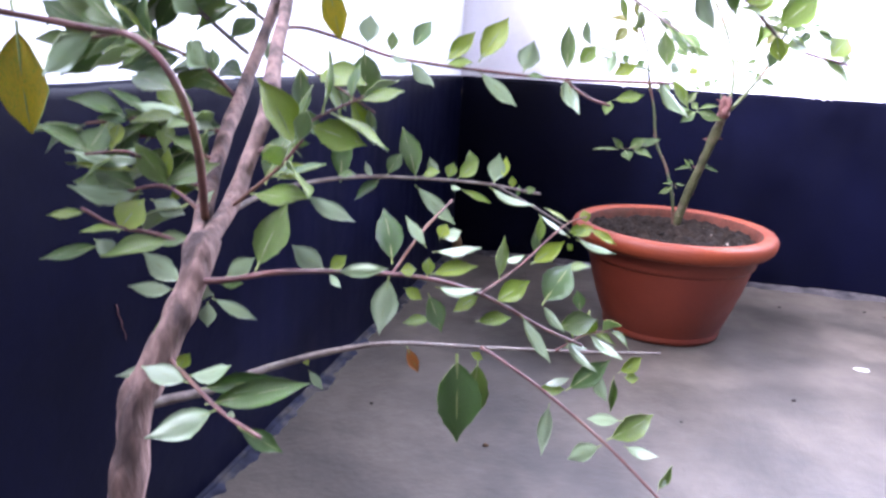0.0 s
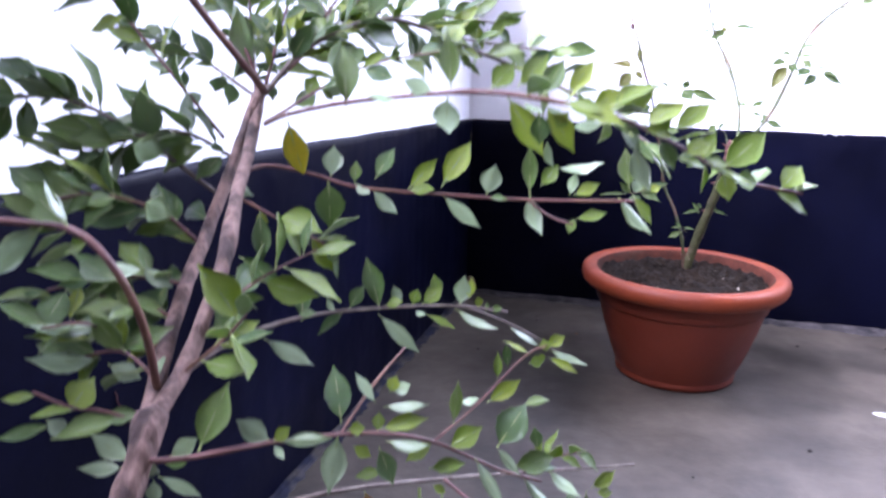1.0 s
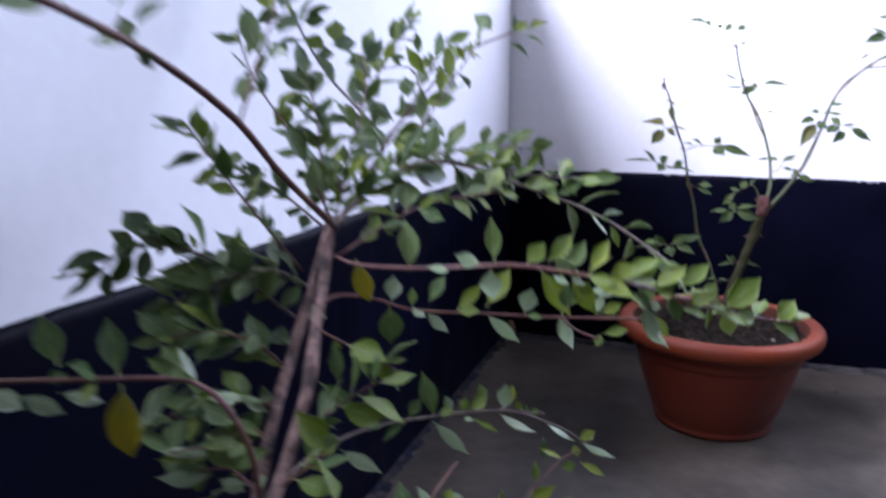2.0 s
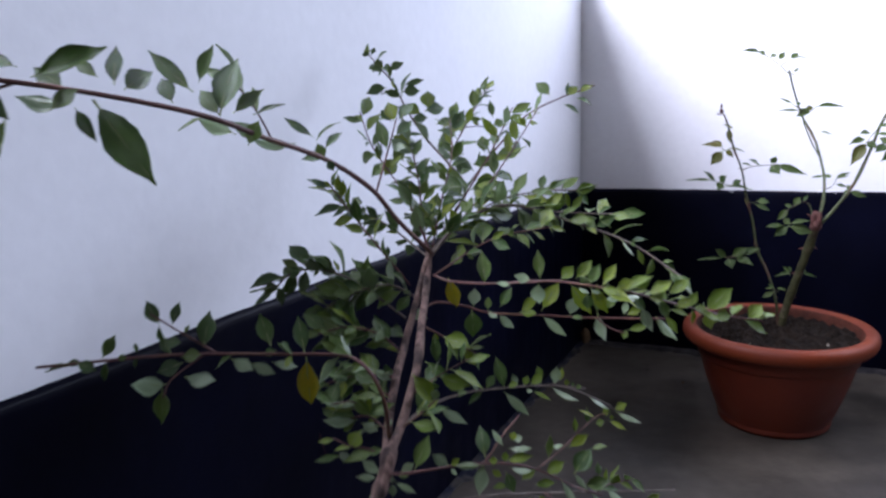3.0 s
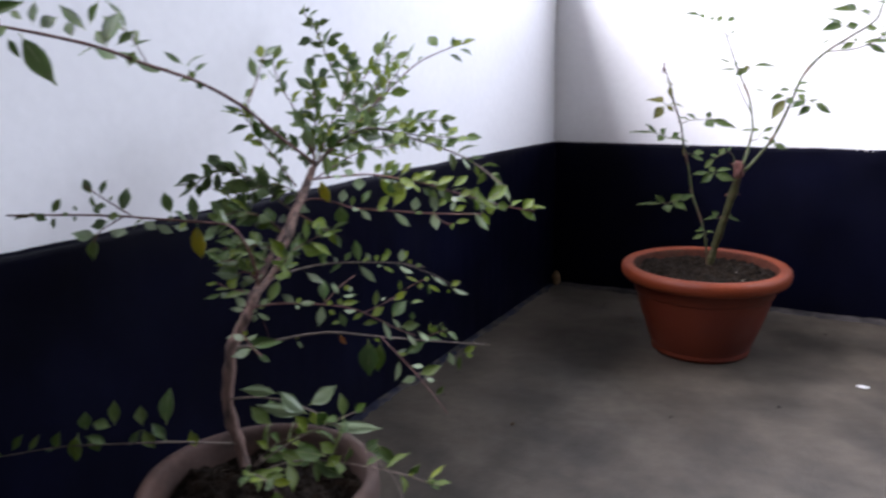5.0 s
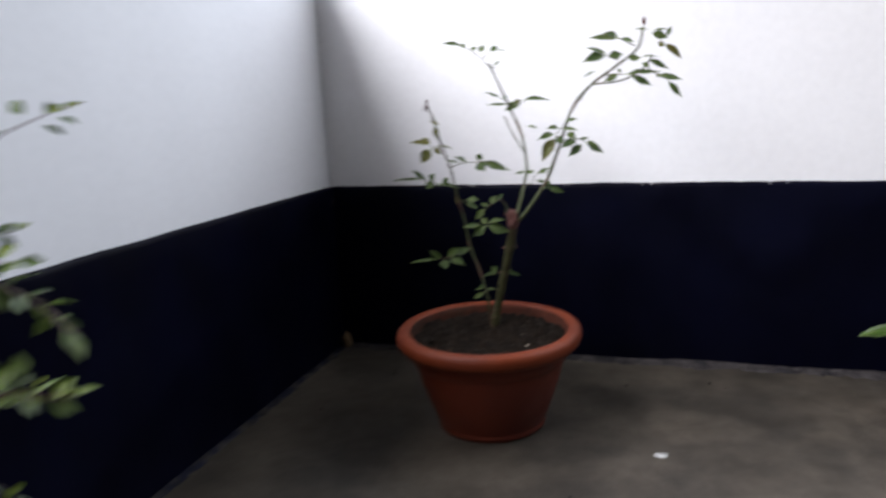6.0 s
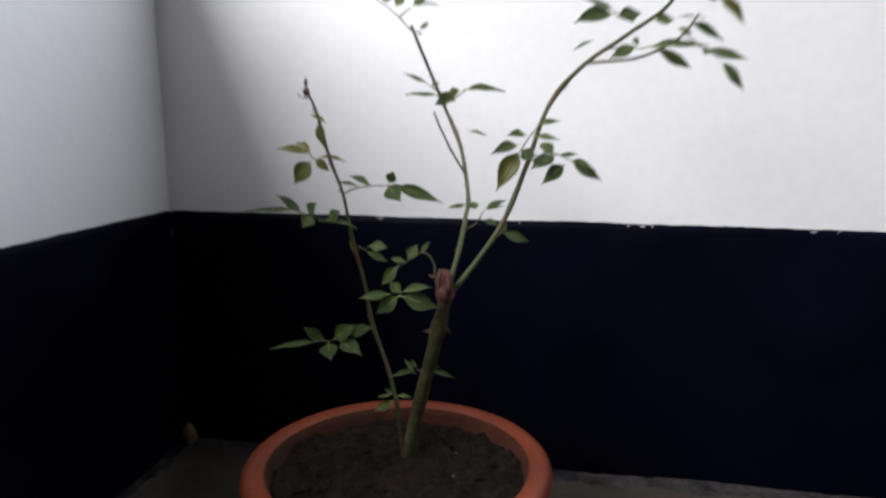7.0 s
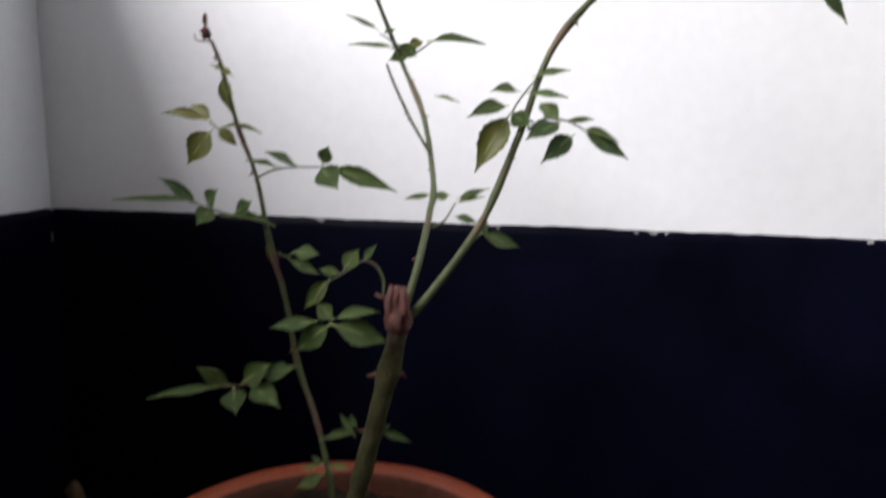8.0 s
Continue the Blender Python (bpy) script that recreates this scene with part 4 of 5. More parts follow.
dress(hanging_branch, [((0.369, -0.130, 0.464), (0.367, -0.125, 0.488), 0.89, "gb"), ((0.369, -0.130, 0.464), (0.374, -0.134, 0.443), 1.00, "pb"), ((0.374, -0.128, 0.468), (0.382, -0.123, 0.479), 1.34, "yb"),
      ((0.380, -0.125, 0.477), (0.374, -0.127, 0.490), 0.91, "pm"), ((0.381, -0.124, 0.477), (0.405, -0.123, 0.480), 0.69, "pm"), ((0.389, -0.126, 0.464), (0.391, -0.122, 0.475), 1.07, "pb"),
      ((0.391, -0.125, 0.464), (0.403, -0.120, 0.470), 1.25, "yb"), ((0.413, -0.120, 0.464), (0.430, -0.120, 0.445), 0.68, "pb"), ((0.420, -0.118, 0.465), (0.431, -0.119, 0.451), 0.86, "yb"),
      ((0.418, -0.118, 0.468), (0.414, -0.114, 0.488), 1.36, "gb"), ((0.425, -0.116, 0.468), (0.418, -0.118, 0.471), 1.75, "pb"), ((0.428, -0.116, 0.467), (0.433, -0.114, 0.470), 1.75, "yb")])
hanging_shoot = sprig([(0.368, -0.131, 0.461), (0.380, -0.130, 0.453), (0.393, -0.128, 0.449)], 0.0010, 0.0007, M_RED, "", (), 0, young=0.5, seed=12, name="side_shoot")
dress(hanging_shoot, [((0.393, -0.127, 0.452), (0.408, -0.122, 0.456), 0.97, "yb"), ((0.392, -0.127, 0.452), (0.390, -0.130, 0.445), 1.75, "ge")])
# long leafy branch above it
leafy_branch = sprig([(0.240, -0.168, 0.496), (0.276, -0.215, 0.504), (0.313, -0.243, 0.511), (0.343, -0.248, 0.515), (0.368, -0.245, 0.517), (0.391, -0.243, 0.515), (0.414, -0.232, 0.510), (0.438, -0.205, 0.498), (0.464, -0.165, 0.482), (0.493, -0.148, 0.475)], 0.0014, 0.0009, M_RED, "long red-brown branch with yellow-green leaves", (), 16, 0.026, 0.9, 13, 0.5, 0.4)
dress(leafy_branch, [((0.317, -0.244, 0.510), (0.315, -0.240, 0.534), 0.89, "gb"), ((0.339, -0.247, 0.514), (0.329, -0.253, 0.514), 1.02, "pm"), ((0.352, -0.247, 0.517), (0.341, -0.250, 0.520), 1.46, "pb"),
      ((0.358, -0.246, 0.518), (0.355, -0.242, 0.537), 1.02, "gb"), ((0.357, -0.247, 0.515), (0.357, -0.249, 0.502), 1.75, "pb"), ((0.372, -0.245, 0.518), (0.379, -0.240, 0.527), 1.68, "yb"),
      ((0.381, -0.243, 0.519), (0.391, -0.237, 0.531), 1.02, "yb"), ((0.390, -0.243, 0.516), (0.396, -0.238, 0.529), 1.16, "gb"), ((0.398, -0.239, 0.517), (0.406, -0.234, 0.529), 1.00, "yb"),
      ((0.383, -0.244, 0.514), (0.391, -0.245, 0.510), 0.97, "pm"), ((0.391, -0.243, 0.513), (0.398, -0.244, 0.510), 0.97, "pm"), ((0.389, -0.244, 0.511), (0.391, -0.246, 0.500), 1.50, "gb")])
dress(leafy_branch, [((0.394, -0.243, 0.505), (0.399, -0.240, 0.511), 1.55, "yb"), ((0.406, -0.236, 0.513), (0.417, -0.231, 0.518), 1.42, "yb"), ((0.414, -0.232, 0.510), (0.427, -0.226, 0.519), 1.18, "yb"),
      ((0.427, -0.217, 0.507), (0.438, -0.212, 0.515), 1.04, "yb"), ((0.435, -0.208, 0.504), (0.448, -0.201, 0.515), 1.03, "yb"), ((0.425, -0.219, 0.503), (0.434, -0.214, 0.509), 1.45, "yb"),
      ((0.416, -0.230, 0.506), (0.425, -0.229, 0.498), 1.29, "gb"), ((0.430, -0.214, 0.501), (0.437, -0.214, 0.490), 1.33, "gb"), ((0.439, -0.203, 0.495), (0.450, -0.198, 0.500), 1.39, "yb"),
      ((0.445, -0.192, 0.491), (0.452, -0.188, 0.503), 1.10, "yb"), ((0.436, -0.206, 0.494), (0.449, -0.206, 0.491), 0.88, "ym"), ((0.456, -0.178, 0.487), (0.473, -0.169, 0.503), 1.25, "yb")])
dress(leafy_branch, [((0.457, -0.175, 0.486), (0.460, -0.177, 0.474), 1.75, "yb"), ((0.462, -0.169, 0.482), (0.473, -0.165, 0.482), 1.71, "yb"), ((0.483, -0.154, 0.477), (0.492, -0.148, 0.488), 1.46, "yb"),
      ((0.492, -0.148, 0.475), (0.491, -0.147, 0.482), 1.75, "ye"), ((0.411, -0.235, 0.507), (0.400, -0.238, 0.506), 1.21, "pb"), ((0.421, -0.225, 0.499), (0.428, -0.226, 0.483), 0.98, "pb")])
# upper right branches
sprig([(0.233, -0.155, 0.511), (0.254, -0.140, 0.537), (0.290, -0.120, 0.550), (0.333, -0.090, 0.534), (0.382, -0.070, 0.513), (0.430, -0.075, 0.485)], 0.0021, 0.0010, M_TWIG, "brown arching branch full of leaves", (), 32, 0.030, 0.4, 14, 0.1, 0.45)
sprig([(0.290, -0.120, 0.550), (0.327, -0.090, 0.541), (0.377, -0.057, 0.536)], 0.0012, 0.0007, M_TWIG, "", (), 16, 0.027, 0.35, 15, 0.1, 0.2, name="side_shoot")
sprig([(0.254, -0.14, 0.537), (0.275, -0.10, 0.552), (0.305, -0.06, 0.556), (0.335, -0.03, 0.553)], 0.0012, 0.0007, M_TWIG, "", (), 20, 0.029, 0.25, 16, 0.1, 0.45, name="side_shoot")
# crown
crown_branch = sprig([(0.233, -0.155, 0.511), (0.226, -0.100, 0.533), (0.220, -0.050, 0.556), (0.186, -0.02, 0.580), (0.154, 0.000, 0.602), (0.124, 0.016, 0.632), (0.098, 0.032, 0.664), (0.072, 0.046, 0.684), (0.053, 0.058, 0.699)], 0.0024, 0.0008, M_TWIG, "upright dark branch with a leafy tip", (), 16, 0.030, 0.25, 17, 0.22, 0.55)
dress(crown_branch, [((0.089, 0.042, 0.677), (0.102, 0.052, 0.687), 1.40, "gb"), ((0.078, 0.042, 0.678), (0.073, 0.043, 0.692), 1.55, "gb"), ((0.083, 0.040, 0.675), (0.071, 0.030, 0.683), 1.08, "gm"),
      ((0.058, 0.057, 0.697), (0.060, 0.061, 0.706), 1.64, "gb"), ((0.056, 0.056, 0.697), (0.048, 0.052, 0.699), 1.47, "gb"), ((0.094, 0.026, 0.658), (0.074, 0.014, 0.656), 1.27, "gb"),
      ((0.111, 0.033, 0.660), (0.131, 0.046, 0.665), 0.83, "gb"), ((0.112, 0.028, 0.653), (0.129, 0.038, 0.654), 1.68, "gb"), ((0.146, 0.022, 0.633), (0.144, 0.027, 0.654), 1.67, "yb"),
      ((0.143, 0.020, 0.631), (0.161, 0.032, 0.637), 1.59, "gb"), ((0.140, 0.018, 0.629), (0.123, 0.011, 0.638), 1.62, "yb"), ((0.149, 0.016, 0.624), (0.135, 0.008, 0.624), 1.75, "gb")])
dress(crown_branch, [((0.159, 0.013, 0.617), (0.177, 0.025, 0.621), 1.18, "gb"), ((0.134, 0.007, 0.617), (0.119, -0.003, 0.611), 1.75, "gb"), ((0.173, 0.001, 0.603), (0.184, 0.010, 0.613), 1.75, "gb"),
      ((0.143, -0.009, 0.593), (0.123, -0.016, 0.607), 1.75, "yb"), ((0.136, -0.019, 0.580), (0.126, -0.021, 0.594), 1.75, "gb"), ((0.128, -0.020, 0.583), (0.118, -0.031, 0.567), 1.71, "yb"),
      ((0.189, -0.014, 0.587), (0.199, -0.004, 0.600), 1.13, "gb"), ((0.221, -0.031, 0.571), (0.204, -0.037, 0.586), 0.90, "pb"), ((0.186, -0.030, 0.571), (0.165, -0.041, 0.574), 0.90, "gb"),
      ((0.110, 0.005, 0.621), (0.099, 0.003, 0.635), 1.64, "gb")])
thin_branch = sprig([(0.220, -0.050, 0.556), (0.232, 0.000, 0.590), (0.250, 0.040, 0.622), (0.280, 0.066, 0.640), (0.312, 0.088, 0.652)], 0.0016, 0.0007, M_RED, "thin reddish branch, leafy at its end", (), 0, 0.016, 0.2, 18, 0.05, 0.5)
dress(thin_branch, [((0.271, 0.061, 0.643), (0.258, 0.058, 0.659), 1.37, "gb"), ((0.286, 0.070, 0.643), (0.287, 0.075, 0.656), 0.88, "gb"), ((0.286, 0.070, 0.643), (0.297, 0.079, 0.652), 1.31, "yb"),
      ((0.297, 0.077, 0.645), (0.311, 0.088, 0.655), 0.94, "yb"), ((0.295, 0.075, 0.640), (0.312, 0.078, 0.635), 1.01, "gm"), ((0.284, 0.066, 0.634), (0.301, 0.074, 0.625), 0.74, "gb"),
      ((0.224, 0.015, 0.622), (0.220, 0.017, 0.640), 1.00, "gb"), ((0.233, 0.015, 0.611), (0.228, 0.015, 0.622), 1.75, "gb"), ((0.225, -0.013, 0.588), (0.222, -0.010, 0.606), 1.46, "gb"),
      ((0.233, -0.004, 0.585), (0.256, 0.011, 0.589), 1.23, "yb"), ((0.234, -0.008, 0.580), (0.215, -0.019, 0.577), 1.50, "gb"), ((0.236, 0.013, 0.602), (0.253, 0.018, 0.606), 1.01, "gm")])
dress(thin_branch, [((0.243, -0.008, 0.570), (0.254, -0.009, 0.559), 0.86, "gm"), ((0.250, 0.041, 0.625), (0.256, 0.047, 0.633), 0.77, "gb")])
sprig([(0.232, 0.000, 0.589), (0.214, 0.020, 0.612), (0.182, 0.022, 0.612)], 0.0009, 0.0006, M_RED, "", (), 6, 0.012, 0.3, 19, 0.2, 0.3, name="side_shoot")
sprig([(0.228, -0.155, 0.510), (0.212, -0.130, 0.540), (0.196, -0.105, 0.575), (0.180, -0.090, 0.606)], 0.0014, 0.0007, M_RED, "", (), 24, 0.031, 0.25, 20, 0.12, 0.45)
sprig([(0.230, -0.150, 0.512), (0.226, -0.12, 0.55), (0.215, -0.07, 0.59), (0.200, -0.04, 0.625)], 0.0013, 0.0007, M_RED, "", (), 22, 0.030, 0.25, 21, 0.12, 0.45)
sprig([(0.231, -0.155, 0.507), (0.174, -0.125, 0.529), (0.130, -0.105, 0.539), (0.102, -0.093, 0.544)], 0.0014, 0.0007, M_TWIG, "", (), 20, 0.028, 0.15, 22, 0.15, 0.45)
for k, way in enumerate(([(0.233, -0.155, 0.511), (0.200, -0.140, 0.560), (0.165, -0.130, 0.600), (0.150, -0.125, 0.632)], [(0.240, -0.148, 0.520), (0.260, -0.100, 0.560), (0.280, -0.070, 0.600), (0.292, -0.045, 0.630)],
                         [(0.226, -0.100, 0.533), (0.250, -0.060, 0.590), (0.262, -0.030, 0.632)], [(0.186, -0.020, 0.580), (0.198, 0.020, 0.626), (0.208, 0.045, 0.655)],
                         [(0.227, -0.185, 0.490), (0.185, -0.190, 0.540), (0.155, -0.190, 0.575)], [(0.243, -0.175, 0.497), (0.285, -0.150, 0.525), (0.330, -0.135, 0.535)])):
    sprig(way, 0.0012, 0.0006, M_RED, "", (), (15, 15, 13, 11, 13, 13)[k], 0.029, 0.4, 60 + k, 0.2, 0.35)
for k, way in enumerate(([(0.264, -0.262, 0.428), (0.284, -0.247, 0.443), (0.300, -0.236, 0.452)], [(0.267, -0.283, 0.412), (0.286, -0.284, 0.428), (0.298, -0.288, 0.440)], [(0.253, -0.218, 0.468), (0.275, -0.210, 0.455), (0.292, -0.200, 0.443)])):
    sprig(way, 0.0010, 0.0006, M_RED, "", (), 7, 0.029, 0.4, 70 + k, 0.25, 0.3, name="side_shoot")
# long branch reaching forward
long_branch = sprig([(0.236, -0.160, 0.512), (0.243, -0.230, 0.551), (0.255, -0.285, 0.580), (0.260, -0.340, 0.603), (0.263, -0.400, 0.619), (0.256, -0.445, 0.633), (0.232, -0.510, 0.646), (0.214, -0.565, 0.650), (0.190, -0.615, 0.650)], 0.0026, 0.0011, M_RED, "long dark red-brown arching branch", (), 0, 0.030, 0.2, 23, 0.42, 0.25)
dress(long_branch, [((0.227, -0.525, 0.644), (0.239, -0.521, 0.632), 1.09, "gb"), ((0.233, -0.517, 0.634), (0.226, -0.529, 0.606), 0.63, "gb"), ((0.220, -0.545, 0.640), (0.206, -0.553, 0.641), 0.70, "gb"),
      ((0.221, -0.547, 0.645), (0.224, -0.542, 0.657), 1.60, "yb"), ((0.222, -0.539, 0.645), (0.212, -0.544, 0.647), 1.29, "yb"), ((0.218, -0.551, 0.649), (0.215, -0.551, 0.658), 1.75, "gb"),
      ((0.227, -0.528, 0.647), (0.218, -0.529, 0.659), 1.45, "gb"), ((0.233, -0.505, 0.648), (0.256, -0.488, 0.660), 0.73, "gb"), ((0.231, -0.509, 0.652), (0.220, -0.519, 0.657), 1.13, "gm"),
      ((0.237, -0.495, 0.638), (0.226, -0.507, 0.637), 1.30, "pm"), ((0.236, -0.501, 0.635), (0.244, -0.494, 0.644), 1.44, "gb"), ((0.237, -0.494, 0.644), (0.225, -0.498, 0.653), 1.38, "gb")])
dress(long_branch, [((0.238, -0.491, 0.636), (0.247, -0.490, 0.622), 0.81, "gb"), ((0.241, -0.484, 0.639), (0.266, -0.480, 0.604), 0.85, "gb"), ((0.242, -0.481, 0.648), (0.232, -0.484, 0.656), 0.90, "gb"),
      ((0.245, -0.476, 0.645), (0.243, -0.472, 0.662), 1.09, "gb"), ((0.245, -0.471, 0.643), (0.253, -0.464, 0.652), 1.75, "gb"), ((0.252, -0.451, 0.637), (0.246, -0.451, 0.650), 1.17, "gb"),
      ((0.256, -0.442, 0.642), (0.237, -0.448, 0.661), 0.78, "gb"), ((0.258, -0.440, 0.646), (0.265, -0.437, 0.663), 0.87, "gm"), ((0.259, -0.429, 0.631), (0.261, -0.419, 0.661), 0.93, "gb"),
      ((0.259, -0.429, 0.631), (0.249, -0.431, 0.645), 1.02, "gb"), ((0.260, -0.421, 0.632), (0.271, -0.411, 0.644), 1.02, "gb"), ((0.264, -0.411, 0.631), (0.279, -0.406, 0.637), 0.60, "gm")])
dress(long_branch, [((0.260, -0.420, 0.622), (0.243, -0.427, 0.629), 0.98, "pb"), ((0.258, -0.437, 0.631), (0.247, -0.445, 0.626), 1.08, "ge"), ((0.261, -0.413, 0.616), (0.265, -0.408, 0.628), 1.63, "gb"),
      ((0.263, -0.400, 0.620), (0.246, -0.407, 0.626), 0.86, "pb"), ((0.261, -0.374, 0.615), (0.244, -0.392, 0.615), 0.55, "pm"), ((0.264, -0.361, 0.618), (0.249, -0.367, 0.629), 0.68, "gb"),
      ((0.263, -0.357, 0.616), (0.270, -0.349, 0.629), 0.68, "ge"), ((0.262, -0.348, 0.611), (0.269, -0.341, 0.621), 0.90, "gb"), ((0.262, -0.349, 0.605), (0.258, -0.349, 0.614), 1.75, "gb"),
      ((0.262, -0.349, 0.605), (0.253, -0.357, 0.608), 1.17, "gm"), ((0.261, -0.345, 0.604), (0.265, -0.344, 0.598), 1.59, "gb")])
upright_shoot = sprig([(0.258, -0.285, 0.579), (0.260, -0.272, 0.603), (0.262, -0.260, 0.627)], 0.0010, 0.0006, M_RED, "", (), 0, 0.019, 0.25, 24, 0.3, 0.2, name="side_shoot")
dress(upright_shoot, [((0.261, -0.262, 0.624), (0.256, -0.261, 0.638), 1.44, "yb"), ((0.263, -0.260, 0.625), (0.270, -0.252, 0.638), 1.32, "gb"), ((0.260, -0.271, 0.605), (0.252, -0.270, 0.627), 0.88, "gb"),
      ((0.263, -0.265, 0.615), (0.272, -0.257, 0.625), 1.12, "gb"), ((0.260, -0.274, 0.598), (0.252, -0.281, 0.589), 1.29, "gb"), ((0.261, -0.268, 0.610), (0.269, -0.265, 0.605), 1.62, "pb")])
sprig([(0.232, -0.510, 0.646), (0.217, -0.530, 0.639), (0.190, -0.540, 0.640)], 0.0009, 0.0006, M_RED, "", (), 6, 0.024, 0.3, 25, 0.3, 0.1, name="side_shoot")
sprig([(0.262, -0.395, 0.618), (0.258, -0.400, 0.632), (0.252, -0.407, 0.646)], 0.0008, 0.0005, M_RED, "", ((0.5, 60, 0.018, 0.8), (0.9, -30, 0.026, 0.4), (0.95, 120, 0.022, 0.5)), 0, seed=26, name="side_shoot")
# branch along the wall side
wall_branch = sprig([(0.263, -0.292, 0.410), (0.267, -0.302, 0.438), (0.264, -0.310, 0.459), (0.252, -0.311, 0.470), (0.235, -0.312, 0.472), (0.205, -0.340, 0.478), (0.165, -0.385, 0.487), (0.124, -0.445, 0.494)], 0.0021, 0.0011, M_RED, "red-brown side branch with scattered leaves", (), 9, 0.026, 0.1, 27, 0.18, 0.4)
dress(wall_branch, [((0.137, -0.425, 0.492), (0.131, -0.432, 0.493), 1.19, "gm"), ((0.136, -0.429, 0.493), (0.146, -0.424, 0.488), 1.45, "gb"), ((0.142, -0.416, 0.492), (0.147, -0.409, 0.505), 1.22, "gb"),
      ((0.144, -0.415, 0.490), (0.144, -0.419, 0.479), 0.72, "gb"), ((0.147, -0.410, 0.491), (0.152, -0.407, 0.491), 1.75, "gb"), ((0.154, -0.400, 0.492), (0.151, -0.400, 0.498), 0.92, "gb"),
      ((0.153, -0.401, 0.489), (0.153, -0.403, 0.483), 0.95, "gb"), ((0.163, -0.387, 0.496), (0.173, -0.384, 0.496), 1.75, "gm"), ((0.169, -0.381, 0.485), (0.181, -0.377, 0.487), 1.75, "gm"),
      ((0.205, -0.339, 0.483), (0.197, -0.338, 0.504), 1.25, "gb"), ((0.207, -0.337, 0.480), (0.201, -0.342, 0.478), 1.75, "gb"), ((0.189, -0.359, 0.479), (0.202, -0.354, 0.471), 1.32, "pb")])
dress(wall_branch, [((0.197, -0.352, 0.475), (0.212, -0.345, 0.467), 1.08, "pb"), ((0.206, -0.341, 0.473), (0.221, -0.333, 0.468), 0.75, "pb"), ((0.221, -0.325, 0.476), (0.215, -0.322, 0.500), 1.08, "gb")])
wall_shoot_down = sprig([(0.178, -0.368, 0.485), (0.167, -0.388, 0.473), (0.165, -0.395, 0.463)], 0.0010, 0.0006, M_RED, "", (), 0, 0.018, 0.1, 28, name="side_shoot")
dress(wall_shoot_down, [((0.169, -0.380, 0.481), (0.156, -0.389, 0.476), 1.75, "gb"), ((0.165, -0.391, 0.470), (0.150, -0.405, 0.472), 1.60, "pm"), ((0.163, -0.393, 0.468), (0.165, -0.398, 0.447), 1.07, "gb"),
      ((0.172, -0.383, 0.473), (0.192, -0.377, 0.470), 1.29, "pm")])
wall_shoot_up = sprig([(0.183, -0.366, 0.485), (0.167, -0.378, 0.5), (0.156, -0.39, 0.514)], 0.0010, 0.0006, M_RED, "", (), 0, seed=29, name="side_shoot")
dress(wall_shoot_up, [((0.159, -0.386, 0.506), (0.150, -0.388, 0.521), 1.06, "gb"), ((0.159, -0.387, 0.506), (0.161, -0.388, 0.494), 0.72, "gb"), ((0.164, -0.381, 0.505), (0.166, -0.376, 0.519), 1.14, "gb"),
      ((0.169, -0.377, 0.499), (0.171, -0.374, 0.504), 1.05, "gb"), ((0.178, -0.370, 0.489), (0.178, -0.364, 0.511), 1.32, "gb"), ((0.178, -0.370, 0.490), (0.174, -0.368, 0.503), 0.80, "gb")])
sprig([(0.227, -0.195, 0.465), (0.194, -0.210, 0.494), (0.171, -0.225, 0.508), (0.147, -0.235, 0.506), (0.133, -0.244, 0.492)], 0.0015, 0.0008, M_TWIG, "", (), 27, 0.032, 0.12, 30, 0.15, 0.5)
sprig([(0.232, -0.180, 0.478), (0.215, -0.200, 0.493), (0.194, -0.220, 0.489), (0.173, -0.240, 0.477)], 0.0014, 0.0008, M_TWIG, "", (), 22, 0.032, 0.12, 31, 0.15, 0.45)
sprig([(0.238, -0.225, 0.447), (0.222, -0.232, 0.462), (0.205, -0.248, 0.470), (0.190, -0.265, 0.468)], 0.0013, 0.0008, M_RED, "", (), 15, 0.031, 0.1, 32, 0.15, 0.4)
sprig([(0.244, -0.245, 0.434), (0.226, -0.262, 0.440), (0.208, -0.282, 0.438)], 0.0012, 0.0008, M_RED, "", (), 11, 0.030, 0.1, 33, 0.2, 0.35)
wall_shoot_d = sprig([(0.250, -0.262, 0.425), (0.226, -0.264, 0.433), (0.205, -0.275, 0.430)], 0.0012, 0.0008, M_RED, "", (), 4, 0.031, 0.12, 52, 0.2, 0.35)
dress(wall_shoot_d, [((0.236, -0.259, 0.443), (0.219, -0.269, 0.444), 1.03, "pm"), ((0.233, -0.259, 0.444), (0.247, -0.258, 0.436), 0.91, "pb")])
wall_shoot_c = sprig([(0.262, -0.288, 0.409), (0.241, -0.284, 0.418), (0.220, -0.290, 0.412)], 0.0012, 0.0008, M_RED, "", (), 4, 0.030, 0.12, 53, 0.2, 0.35)
dress(wall_shoot_c, [((0.234, -0.286, 0.415), (0.214, -0.299, 0.413), 0.77, "pm"), ((0.233, -0.286, 0.416), (0.214, -0.289, 0.424), 1.00, "gb"), ((0.240, -0.284, 0.418), (0.259, -0.277, 0.428), 1.00, "gb"),
      ((0.241, -0.284, 0.418), (0.243, -0.283, 0.432), 0.93, "ym"), ((0.237, -0.286, 0.413), (0.250, -0.284, 0.408), 1.31, "pb"), ((0.256, -0.286, 0.414), (0.264, -0.285, 0.417), 1.75, "pm")])
